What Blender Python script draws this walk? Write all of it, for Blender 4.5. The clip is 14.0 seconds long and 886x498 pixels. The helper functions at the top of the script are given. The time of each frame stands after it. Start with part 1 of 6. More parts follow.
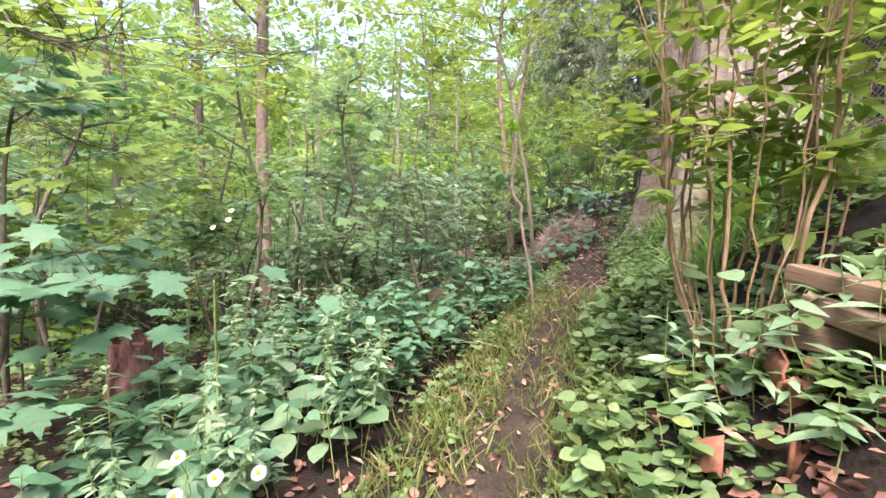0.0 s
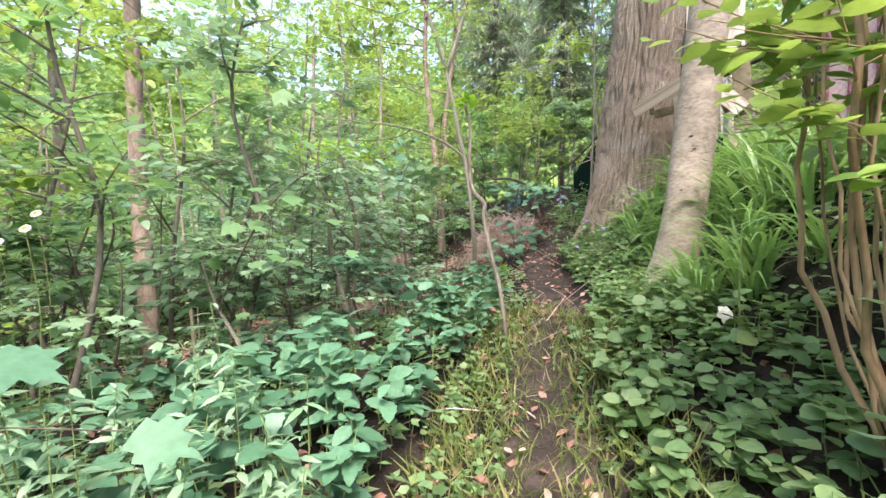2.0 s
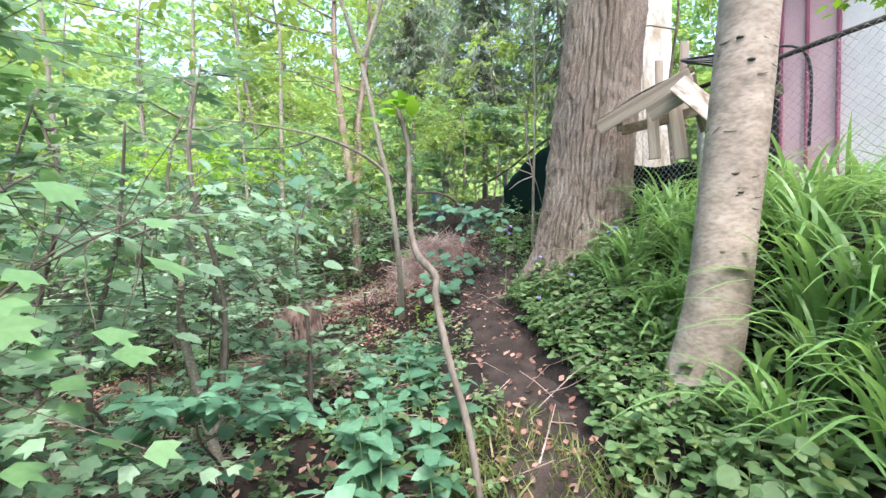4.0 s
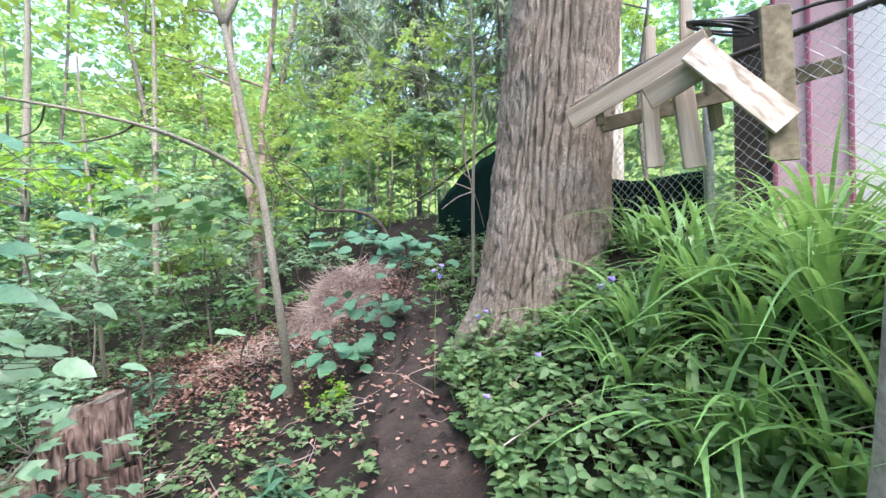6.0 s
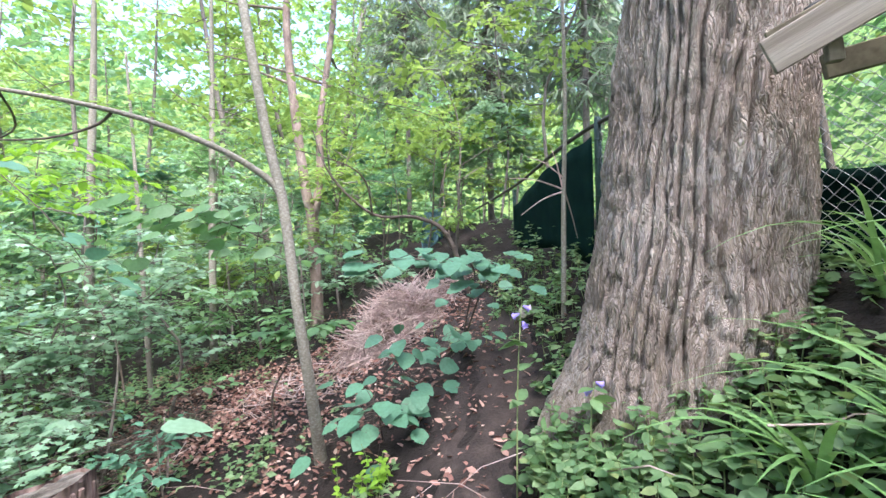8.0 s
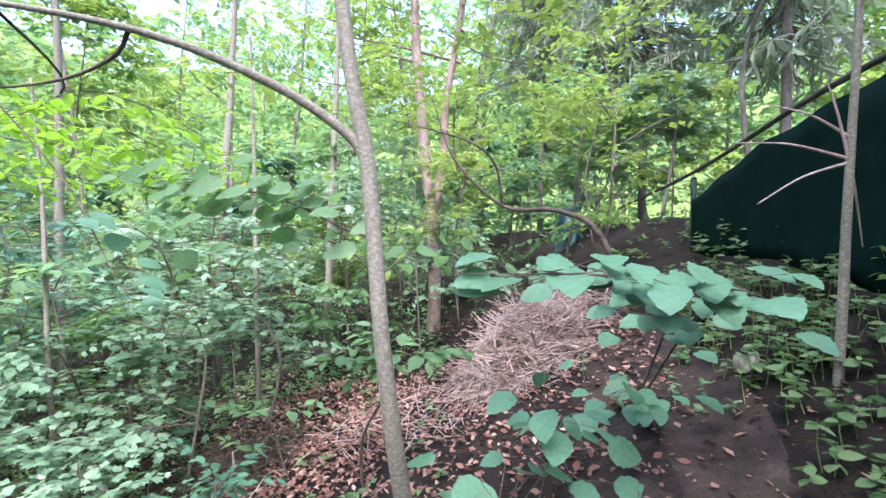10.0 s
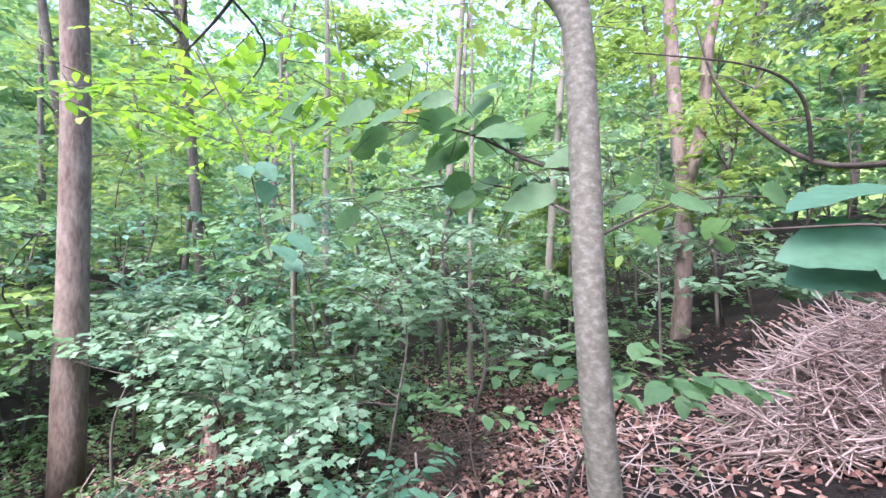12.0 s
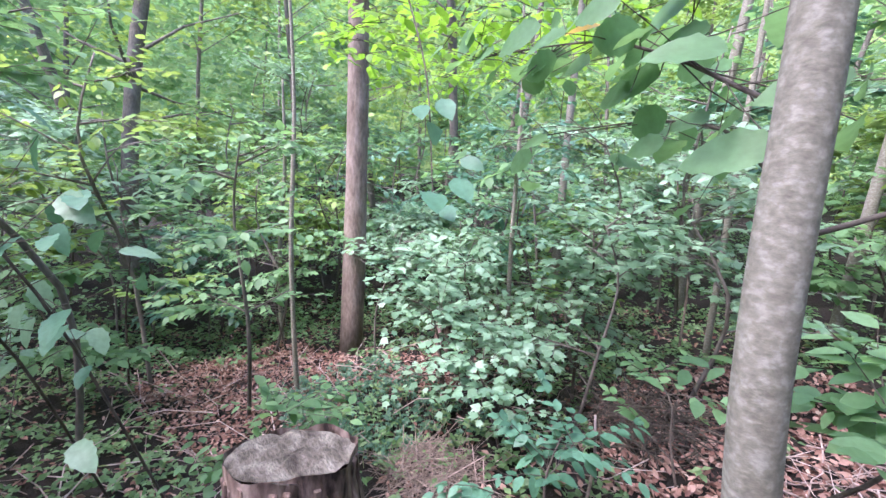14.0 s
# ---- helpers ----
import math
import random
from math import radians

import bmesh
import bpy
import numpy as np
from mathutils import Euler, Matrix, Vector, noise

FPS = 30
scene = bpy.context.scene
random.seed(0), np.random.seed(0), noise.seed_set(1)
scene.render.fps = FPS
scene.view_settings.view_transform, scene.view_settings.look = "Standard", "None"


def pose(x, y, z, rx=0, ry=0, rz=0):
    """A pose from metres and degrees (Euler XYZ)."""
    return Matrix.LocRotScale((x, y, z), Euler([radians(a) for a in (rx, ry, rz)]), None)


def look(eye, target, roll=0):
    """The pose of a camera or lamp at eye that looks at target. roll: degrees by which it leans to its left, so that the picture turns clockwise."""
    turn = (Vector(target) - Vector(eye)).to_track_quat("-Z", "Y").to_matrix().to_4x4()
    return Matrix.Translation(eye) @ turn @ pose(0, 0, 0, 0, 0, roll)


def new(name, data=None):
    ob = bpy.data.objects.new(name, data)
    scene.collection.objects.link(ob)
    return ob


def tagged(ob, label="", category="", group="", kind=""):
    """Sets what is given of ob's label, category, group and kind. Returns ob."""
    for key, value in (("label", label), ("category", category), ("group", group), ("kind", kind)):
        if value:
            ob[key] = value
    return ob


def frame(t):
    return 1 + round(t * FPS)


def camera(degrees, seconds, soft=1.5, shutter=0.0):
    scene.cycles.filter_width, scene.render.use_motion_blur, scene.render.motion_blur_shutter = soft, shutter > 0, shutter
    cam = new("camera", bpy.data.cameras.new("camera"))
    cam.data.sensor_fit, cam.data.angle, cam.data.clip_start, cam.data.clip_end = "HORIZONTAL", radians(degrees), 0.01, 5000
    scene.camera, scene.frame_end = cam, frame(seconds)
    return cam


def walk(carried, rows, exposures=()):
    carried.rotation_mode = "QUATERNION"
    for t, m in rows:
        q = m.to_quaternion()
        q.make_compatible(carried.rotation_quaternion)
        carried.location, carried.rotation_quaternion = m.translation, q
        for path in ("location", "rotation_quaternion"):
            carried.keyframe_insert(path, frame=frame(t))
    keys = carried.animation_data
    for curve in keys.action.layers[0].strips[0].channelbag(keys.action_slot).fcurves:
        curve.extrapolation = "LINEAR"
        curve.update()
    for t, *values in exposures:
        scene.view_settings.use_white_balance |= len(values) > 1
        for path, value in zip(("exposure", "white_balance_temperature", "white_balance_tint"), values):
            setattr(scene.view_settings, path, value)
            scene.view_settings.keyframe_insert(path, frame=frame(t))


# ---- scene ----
# ---------------------------------------------------------------- camera
cam = camera(90.95, 14.0, soft=1.5)
ROWS = [
    (0.0, pose(0.016, 0.061, 1.254, 88.10, -0.41, 0.61)),
    (0.5, pose(-0.141, 0.350, 1.260, 87.91, -0.14, -1.69)),
    (1.0, pose(-0.200, 0.576, 1.292, 87.85, 0.49, -4.75)),
    (1.5, pose(-0.196, 0.834, 1.278, 88.09, 0.55, -7.87)),
    (2.0, pose(-0.130, 1.137, 1.319, 87.81, 0.70, -9.82)),
    (2.5, pose(-0.169, 1.419, 1.407, 87.55, 0.18, -12.16)),
    (3.0, pose(-0.142, 1.697, 1.475, 87.68, 0.33, -13.74)),
    (3.5, pose(-0.028, 2.084, 1.614, 87.51, 0.80, -15.90)),
    (4.0, pose(0.060, 2.448, 1.734, 87.61, 1.21, -21.03)),
    (4.2, pose(0.120, 2.598, 1.761, 88.10, 1.28, -23.48)),
    (6.3, pose(1.053, 3.973, 1.935, 89.35, 1.58, -28.90)),
    (6.5, pose(1.140, 4.087, 1.943, 89.21, 1.87, -27.99)),
    (7.0, pose(1.244, 4.313, 1.981, 89.55, 1.78, -25.59)),
    (7.2, pose(1.260, 4.399, 2.003, 89.67, 1.76, -24.47)),
    (9.3, pose(1.557, 5.525, 2.068, 89.99, -0.20, -9.61)),
    (9.5, pose(1.562, 5.662, 2.064, 90.05, -0.65, -7.78)),
    (10.0, pose(1.542, 5.914, 2.067, 89.80, -0.80, -3.40)),
    (10.5, pose(1.568, 6.153, 2.032, 89.90, -1.13, 1.99)),
    (11.0, pose(1.588, 6.336, 2.033, 89.82, -1.09, 9.66)),
    (11.5, pose(1.546, 6.516, 1.974, 89.21, -1.47, 17.30)),
    (12.0, pose(1.516, 6.672, 1.956, 87.85, -1.86, 26.20)),
    (12.5, pose(1.545, 6.813, 1.930, 85.61, -2.51, 38.10)),
    (13.0, pose(1.551, 6.931, 1.970, 81.86, -2.70, 48.29)),
    (13.5, pose(1.573, 6.967, 2.005, 78.56, -2.90, 54.73)),
    (14.0, pose(1.607, 6.974, 2.041, 76.40, -2.85, 58.71)),
]
walk(cam, ROWS, exposures=[(0.0, 2.42, 7200, 24), (2.5, 2.6, 6650, 16), (4.0, 2.68, 6250, 16), (9.0, 2.82, 5850, 21), (14.0, 2.76, 5650, 30)])


# ---------------------------------------------------------------- world, sun, exposure
world = bpy.data.worlds.new("sky")
scene.world = world
world.use_nodes = True
wn = world.node_tree
sky = wn.nodes.new("ShaderNodeTexSky")
sky.sky_type = "NISHITA"
sky.sun_disc = False
sky.sun_elevation = radians(61)
sky.sun_rotation = radians(-169)
sky.dust_density = 3.4
sky.air_density = 1.0
wn.links.new(sky.outputs[0], wn.nodes["Background"].inputs[0])
wn.nodes["Background"].inputs[1].default_value = 0.15
sun = new("sun", bpy.data.lights.new("sun", "SUN"))
sun.data.energy = 1.5
sun.data.angle = radians(25)
sun.data.color = (1.0, 0.95, 0.86)
sun.matrix_world = look((-3, -10, 30), (0, 6, 0))


# ---------------------------------------------------------------- materials
def material(name):
    m = bpy.data.materials.new(name)
    m.use_nodes = True
    return m, m.node_tree.nodes, m.node_tree.links, m.node_tree.nodes["Principled BSDF"]


def ramp(nodes, stops):
    r = nodes.new("ShaderNodeValToRGB")
    while len(r.color_ramp.elements) < len(stops):
        r.color_ramp.elements.new(0.5)
    for e, (at, col) in zip(r.color_ramp.elements, stops):
        e.position, e.color = at, (*col, 1)
    return r


def noise_node(nodes, links, scale, detail=5, stretch=None):
    tc = nodes.new("ShaderNodeTexCoord")
    n = nodes.new("ShaderNodeTexNoise")
    n.inputs["Scale"].default_value = scale
    n.inputs["Detail"].default_value = detail
    if stretch:
        mp = nodes.new("ShaderNodeMapping")
        mp.inputs["Scale"].default_value = stretch
        links.new(tc.outputs["Object"], mp.inputs[0])
        links.new(mp.outputs[0], n.inputs["Vector"])
    else:
        links.new(tc.outputs["Object"], n.inputs["Vector"])
    return n


def bump(nodes, links, height, bsdf, strength, distance):
    b = nodes.new("ShaderNodeBump")
    b.inputs["Strength"].default_value = strength
    b.inputs["Distance"].default_value = distance
    links.new(height, b.inputs["Height"])
    links.new(b.outputs[0], bsdf.inputs["Normal"])


def mix_color(nodes, links, fac, a, b, mode="MIX"):
    m = nodes.new("ShaderNodeMix")
    m.data_type, m.blend_type = "RGBA", mode
    for sock, v in ((m.inputs[0], fac), (m.inputs[6], a), (m.inputs[7], b)):
        if isinstance(v, (int, float)):
            sock.default_value = v
        elif isinstance(v, tuple):
            sock.default_value = (*v, 1)
        else:
            links.new(v, sock)
    return m.outputs[2]


def surface(name, stops, scale, fine=40, rough=0.8, bumps=0.5, depth=0.01, stretch=None, metal=0.0, spots=0.35, gloss=0.3):
    """Base colour from a large noise, broken up by a fine one, with relief."""
    m, nodes, links, p = material(name)
    big = noise_node(nodes, links, scale, 4, stretch)
    small = noise_node(nodes, links, fine, 6, stretch)
    r = ramp(nodes, stops)
    links.new(big.outputs[0], r.inputs[0])
    dark = ramp(nodes, [(0.3, (0.45, 0.45, 0.45)), (0.62, (1, 1, 1))])
    links.new(small.outputs[0], dark.inputs[0])
    col = mix_color(nodes, links, spots * 2, r.outputs[0], dark.outputs[0], "MULTIPLY")
    links.new(col, p.inputs["Base Color"])
    p.inputs["Roughness"].default_value = rough
    p.inputs["Metallic"].default_value = metal
    p.inputs["Specular IOR Level"].default_value = gloss
    bump(nodes, links, small.outputs[0], p, bumps, depth)
    return m


def leafy(name, dark, mid, light, through_col, rough=0.5, thin=0.4, pale=None):
    """Leaves: each one its own shade, fine veins and blotches, and daylight coming through the blade."""
    m, nodes, links, p = material(name)
    warm = name in ("canopy_leaf", "lime_leaf", "grass_blade")
    soft = (lambda c: c) if name in ("dead_leaf", "violet_petal", "white_petal", "yellowed_leaf") else (lambda c: (c[0] + (0.10 if warm else 0.05) * c[1], c[1], c[2] + (0.03 if warm else 0.09) * c[1]))
    dark, mid, light, through_col = soft(dark), soft(mid), soft(light), soft(through_col)
    geo = nodes.new("ShaderNodeNewGeometry")
    stops = [(0.0, dark), (0.5, mid), (0.93, light)]
    if pale:
        stops.append((0.99, pale))
    r = ramp(nodes, stops)
    links.new(geo.outputs["Random Per Island"], r.inputs[0])
    n = noise_node(nodes, links, 55, 3)
    d = ramp(nodes, [(0.3, (0.72, 0.74, 0.7)), (0.7, (1.1, 1.1, 1.1))])
    links.new(n.outputs[0], d.inputs[0])
    col = mix_color(nodes, links, 0.8, r.outputs[0], d.outputs[0], "MULTIPLY")
    links.new(col, p.inputs["Base Color"])
    p.inputs["Roughness"].default_value = rough
    p.inputs["Specular IOR Level"].default_value = 0.42
    bump(nodes, links, n.outputs[0], p, 0.25, 0.004)
    t = nodes.new("ShaderNodeBsdfTranslucent")
    links.new(mix_color(nodes, links, 0.7, col, through_col, "MIX"), t.inputs[0])
    mx = nodes.new("ShaderNodeMixShader")
    mx.inputs[0].default_value = thin
    links.new(p.outputs[0], mx.inputs[1])
    links.new(t.outputs[0], mx.inputs[2])
    links.new(mx.outputs[0], nodes["Material Output"].inputs[0])
    return m


M_LEAF = leafy("woodland_leaf", (0.07, 0.165, 0.06), (0.12, 0.26, 0.09), (0.18, 0.34, 0.13), (0.23, 0.45, 0.095), thin=0.45)
M_BRIGHT = leafy("canopy_leaf", (0.075, 0.175, 0.035), (0.125, 0.265, 0.05), (0.20, 0.345, 0.07), (0.28, 0.46, 0.07), thin=0.42)
M_COOL = leafy("broad_shade_leaf", (0.045, 0.135, 0.065), (0.07, 0.19, 0.095), (0.10, 0.245, 0.13), (0.12, 0.3, 0.09), rough=0.5, thin=0.25)
# Pale leaf; sky reflection on the blades is partly put into its colour.
M_PALE = leafy("pale_understory_leaf", (0.11, 0.225, 0.11), (0.18, 0.325, 0.17), (0.255, 0.41, 0.235), (0.28, 0.48, 0.19), rough=0.36, thin=0.35)
M_GROUND = leafy("ground_cover_leaf", (0.065, 0.145, 0.045), (0.125, 0.245, 0.08), (0.20, 0.32, 0.125), (0.22, 0.37, 0.085), pale=(0.22, 0.27, 0.09))
M_DARKLEAF = leafy("dark_ivy_leaf", (0.03, 0.085, 0.04), (0.045, 0.12, 0.06), (0.08, 0.17, 0.08), (0.08, 0.2, 0.06), thin=0.2)
M_STRAP = leafy("strap_leaf", (0.08, 0.20, 0.04), (0.14, 0.30, 0.07), (0.20, 0.37, 0.12), (0.26, 0.47, 0.07), rough=0.32, thin=0.38)
M_GRASS = leafy("grass_blade", (0.07, 0.13, 0.03), (0.12, 0.20, 0.05), (0.24, 0.27, 0.10), (0.24, 0.32, 0.08), pale=(0.36, 0.30, 0.16))
M_NEEDLE = leafy("conifer_needle", (0.10, 0.16, 0.09), (0.16, 0.23, 0.13), (0.22, 0.29, 0.17), (0.24, 0.32, 0.16), thin=0.45)
M_YELLOW = leafy("yellowed_leaf", (0.45, 0.28, 0.03), (0.6, 0.36, 0.04), (0.7, 0.45, 0.06), (0.7, 0.42, 0.05))
M_LIME = leafy("lime_leaf", (0.11, 0.28, 0.015), (0.165, 0.37, 0.025), (0.23, 0.45, 0.04), (0.26, 0.58, 0.025), thin=0.5)
M_LITTER = leafy("dead_leaf", (0.13, 0.058, 0.045), (0.24, 0.13, 0.10), (0.38, 0.245, 0.20), (0.25, 0.1, 0.06), rough=0.85, thin=0.1, pale=(0.45, 0.33, 0.27))
M_SOIL = surface("forest_soil", [(0.3, (0.010, 0.007, 0.0055)), (0.55, (0.018, 0.0125, 0.0098)), (0.75, (0.038, 0.0265, 0.021))], 2.2, 60, 0.95, 0.8, 0.02)
M_PATH = surface("trodden_earth", [(0.3, (0.018, 0.0135, 0.011)), (0.55, (0.042, 0.031, 0.0255)), (0.8, (0.085, 0.064, 0.053))], 6, 70, 0.95, 0.7, 0.015)
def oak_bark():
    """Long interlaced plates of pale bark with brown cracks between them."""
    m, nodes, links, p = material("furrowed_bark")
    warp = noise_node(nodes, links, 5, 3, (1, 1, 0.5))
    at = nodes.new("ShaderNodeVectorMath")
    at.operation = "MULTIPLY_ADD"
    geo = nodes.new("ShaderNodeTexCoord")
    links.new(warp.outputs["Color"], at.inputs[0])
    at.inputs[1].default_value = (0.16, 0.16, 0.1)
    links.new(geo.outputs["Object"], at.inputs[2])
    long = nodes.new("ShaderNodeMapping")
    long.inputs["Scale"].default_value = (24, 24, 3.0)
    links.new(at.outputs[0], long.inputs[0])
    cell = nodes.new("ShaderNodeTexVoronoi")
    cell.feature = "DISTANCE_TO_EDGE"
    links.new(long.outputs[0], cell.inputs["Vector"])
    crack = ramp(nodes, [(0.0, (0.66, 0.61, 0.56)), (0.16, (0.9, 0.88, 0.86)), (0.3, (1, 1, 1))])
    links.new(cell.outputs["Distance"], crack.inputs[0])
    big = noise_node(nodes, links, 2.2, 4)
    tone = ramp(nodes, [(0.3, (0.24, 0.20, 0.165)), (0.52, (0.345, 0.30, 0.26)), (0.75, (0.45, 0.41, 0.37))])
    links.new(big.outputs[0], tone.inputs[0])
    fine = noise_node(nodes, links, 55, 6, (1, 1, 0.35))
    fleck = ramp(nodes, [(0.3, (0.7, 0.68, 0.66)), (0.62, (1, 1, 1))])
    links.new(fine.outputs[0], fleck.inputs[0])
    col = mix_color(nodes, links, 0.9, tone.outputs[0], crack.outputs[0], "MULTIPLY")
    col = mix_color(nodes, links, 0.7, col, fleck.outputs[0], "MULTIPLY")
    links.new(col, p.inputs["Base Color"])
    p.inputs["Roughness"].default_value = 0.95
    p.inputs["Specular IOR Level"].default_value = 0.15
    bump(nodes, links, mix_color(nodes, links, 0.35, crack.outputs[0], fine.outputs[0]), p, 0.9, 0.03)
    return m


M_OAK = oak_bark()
M_BEECH = surface("smooth_grey_bark", [(0.3, (0.22, 0.185, 0.15)), (0.55, (0.33, 0.28, 0.235)), (0.8, (0.42, 0.37, 0.31))], 5, 30, 0.8, 0.3, 0.004, (1, 1, 2.2))
M_SAPBARK = surface("lichen_spotted_bark", [(0.38, (0.17, 0.155, 0.12)), (0.53, (0.215, 0.20, 0.158)), (0.66, (0.285, 0.27, 0.225))], 60, 140, 0.85, 0.4, 0.003, (1, 1, 1.35), spots=0.2)
M_PINE = surface("reddish_flaky_bark", [(0.3, (0.155, 0.112, 0.088)), (0.6, (0.27, 0.21, 0.175)), (0.8, (0.37, 0.31, 0.27))], 7, 35, 0.9, 0.8, 0.015, (1, 1, 0.4))
M_TRUNK = surface("woodland_bark", [(0.3, (0.10, 0.086, 0.07)), (0.6, (0.19, 0.166, 0.14)), (0.8, (0.28, 0.25, 0.215))], 6, 40, 0.9, 0.6, 0.01, (1, 1, 0.4))
M_CANE = surface("tan_cane_bark", [(0.3, (0.21, 0.135, 0.07)), (0.55, (0.35, 0.245, 0.15)), (0.8, (0.46, 0.35, 0.235))], 9, 50, 0.7, 0.3, 0.003, (1, 1, 0.3))
M_TWIG = surface("dry_twig", [(0.3, (0.20, 0.135, 0.115)), (0.5, (0.40, 0.30, 0.265)), (0.75, (0.60, 0.50, 0.46))], 4, 40, 0.85, 0.3, 0.003)
M_DARKTWIG = surface("dark_twig", [(0.3, (0.05, 0.038, 0.03)), (0.7, (0.15, 0.12, 0.095))], 12, 60, 0.8, 0.3, 0.003)
M_STALK = surface("green_stalk", [(0.3, (0.14, 0.20, 0.06)), (0.7, (0.26, 0.32, 0.13))], 12, 60, 0.6, 0.2, 0.002)
M_STUMP = surface("rotten_stump_wood", [(0.38, (0.04, 0.026, 0.022)), (0.48, (0.22, 0.145, 0.12)), (0.66, (0.42, 0.315, 0.27))], 13, 40, 0.95, 0.9, 0.02, (1, 1, 0.35))
M_STUMPTOP = surface("weathered_cut_wood", [(0.34, (0.045, 0.035, 0.028)), (0.5, (0.12, 0.102, 0.083)), (0.66, (0.22, 0.195, 0.165))], 8, 45, 0.9, 0.9, 0.012, (1, 2.0, 1), spots=0.45)
M_REDSTUMP = surface("red_rotting_wood", [(0.35, (0.06, 0.028, 0.025)), (0.5, (0.23, 0.11, 0.10)), (0.7, (0.37, 0.22, 0.20))], 12, 40, 0.95, 0.8, 0.02, (1, 1, 0.35))
M_BOARD = surface("weathered_lumber", [(0.3, (0.20, 0.162, 0.125)), (0.55, (0.31, 0.265, 0.215)), (0.8, (0.40, 0.355, 0.30))], 2.5, 34, 0.85, 0.4, 0.003, (0.2, 7, 7), spots=0.25)
M_BOARDOLD = surface("peeling_painted_board", [(0.35, (0.24, 0.19, 0.145)), (0.5, (0.42, 0.375, 0.32)), (0.65, (0.56, 0.525, 0.475))], 7, 30, 0.8, 0.4, 0.003, (0.6, 2.5, 2.5), spots=0.25)
# Darker lumber tone, used for whole boards of the rack.
M_BOARDDARK = surface("dark_lumber", [(0.3, (0.10, 0.085, 0.055)), (0.7, (0.20, 0.17, 0.115))], 9, 30, 0.9, 0.4, 0.003)
M_TIMBER = surface("treated_timber", [(0.3, (0.13, 0.085, 0.057)), (0.55, (0.20, 0.14, 0.10)), (0.8, (0.27, 0.20, 0.15))], 3, 30, 0.85, 0.4, 0.003, (0.25, 6, 6))
M_STEEL = surface("galvanised_steel", [(0.3, (0.42, 0.44, 0.45)), (0.7, (0.58, 0.60, 0.61))], 18, 90, 0.42, 0.1, 0.001, metal=0.7)
M_WIRE = surface("galvanised_wire", [(0.3, (0.30, 0.31, 0.31)), (0.7, (0.48, 0.49, 0.49))], 20, 90, 0.5, 0.1, 0.001, metal=0.6)
M_GREENPOST = surface("dark_green_coated_steel", [(0.3, (0.012, 0.035, 0.028)), (0.7, (0.03, 0.06, 0.05))], 12, 80, 0.45, 0.1, 0.001)
M_SCREEN = surface("dark_green_woven_mesh", [(0.3, (0.003, 0.014, 0.012)), (0.7, (0.006, 0.022, 0.018))], 5, 220, 0.95, 0.4, 0.002, gloss=0.05)
M_SIDING = surface("pink_painted_siding", [(0.3, (0.58, 0.38, 0.42)), (0.7, (0.66, 0.46, 0.49))], 2, 60, 0.7, 0.15, 0.002, spots=0.12)
M_WHITE = surface("white_painted_siding", [(0.3, (0.70, 0.68, 0.70)), (0.7, (0.80, 0.78, 0.79))], 2, 60, 0.7, 0.15, 0.002, spots=0.1)
M_PLUM = surface("plum_painted_trim", [(0.3, (0.22, 0.06, 0.11)), (0.7, (0.30, 0.10, 0.15))], 3, 60, 0.6, 0.15, 0.002, spots=0.15)
M_SHED = surface("stained_cream_panel", [(0.35, (0.42, 0.35, 0.24)), (0.5, (0.62, 0.57, 0.48)), (0.7, (0.72, 0.69, 0.63))], 2.5, 18, 0.8, 0.3, 0.004, (1, 1, 0.4))
M_DARKBROWN = surface("dark_brown_panel", [(0.3, (0.035, 0.024, 0.02)), (0.7, (0.07, 0.05, 0.042))], 3, 50, 0.6, 0.2, 0.003)
M_CABLE = surface("black_rubber_cable", [(0.3, (0.02, 0.02, 0.021)), (0.7, (0.05, 0.05, 0.052))], 10, 80, 0.5, 0.1, 0.001)
M_POLE = surface("dark_painted_pipe", [(0.3, (0.03, 0.026, 0.024)), (0.7, (0.09, 0.075, 0.068))], 8, 60, 0.6, 0.2, 0.002)
M_BRICK = surface("broken_terracotta", [(0.3, (0.20, 0.08, 0.05)), (0.7, (0.32, 0.15, 0.10))], 6, 40, 0.9, 0.5, 0.006)
M_STONE = surface("grey_stone", [(0.3, (0.22, 0.19, 0.16)), (0.7, (0.38, 0.34, 0.29))], 6, 40, 0.9, 0.6, 0.01)
M_PURPLE = leafy("violet_petal", (0.26, 0.20, 0.62), (0.36, 0.28, 0.72), (0.46, 0.40, 0.8), (0.4, 0.3, 0.8), thin=0.3)
M_PETAL = leafy("white_petal", (0.7, 0.7, 0.68), (0.8, 0.8, 0.78), (0.85, 0.85, 0.83), (0.8, 0.8, 0.75), thin=0.3)
M_DAISY = surface("yellow_flower_disc", [(0.3, (0.6, 0.4, 0.02)), (0.7, (0.75, 0.55, 0.04))], 60, 200, 0.8, 0.5, 0.002)
M_TARP = surface("pale_blue_tarp", [(0.35, (0.02, 0.07, 0.08)), (0.5, (0.16, 0.30, 0.36)), (0.65, (0.42, 0.55, 0.6))], 3, 40, 0.6, 0.3, 0.01)


# ---------------------------------------------------------------- mesh helpers
def mesh_ob(name, verts, faces, mat, parent=None, label="", smooth=True):
    me = bpy.data.meshes.new(name)
    me.from_pydata([tuple(v) for v in verts], [], faces)
    if smooth:
        me.polygons.foreach_set("use_smooth", [True] * len(me.polygons))
    me.materials.append(mat)
    ob = new(name, me)
    ob.parent = parent
    if label:
        ob["label"] = label
    return ob


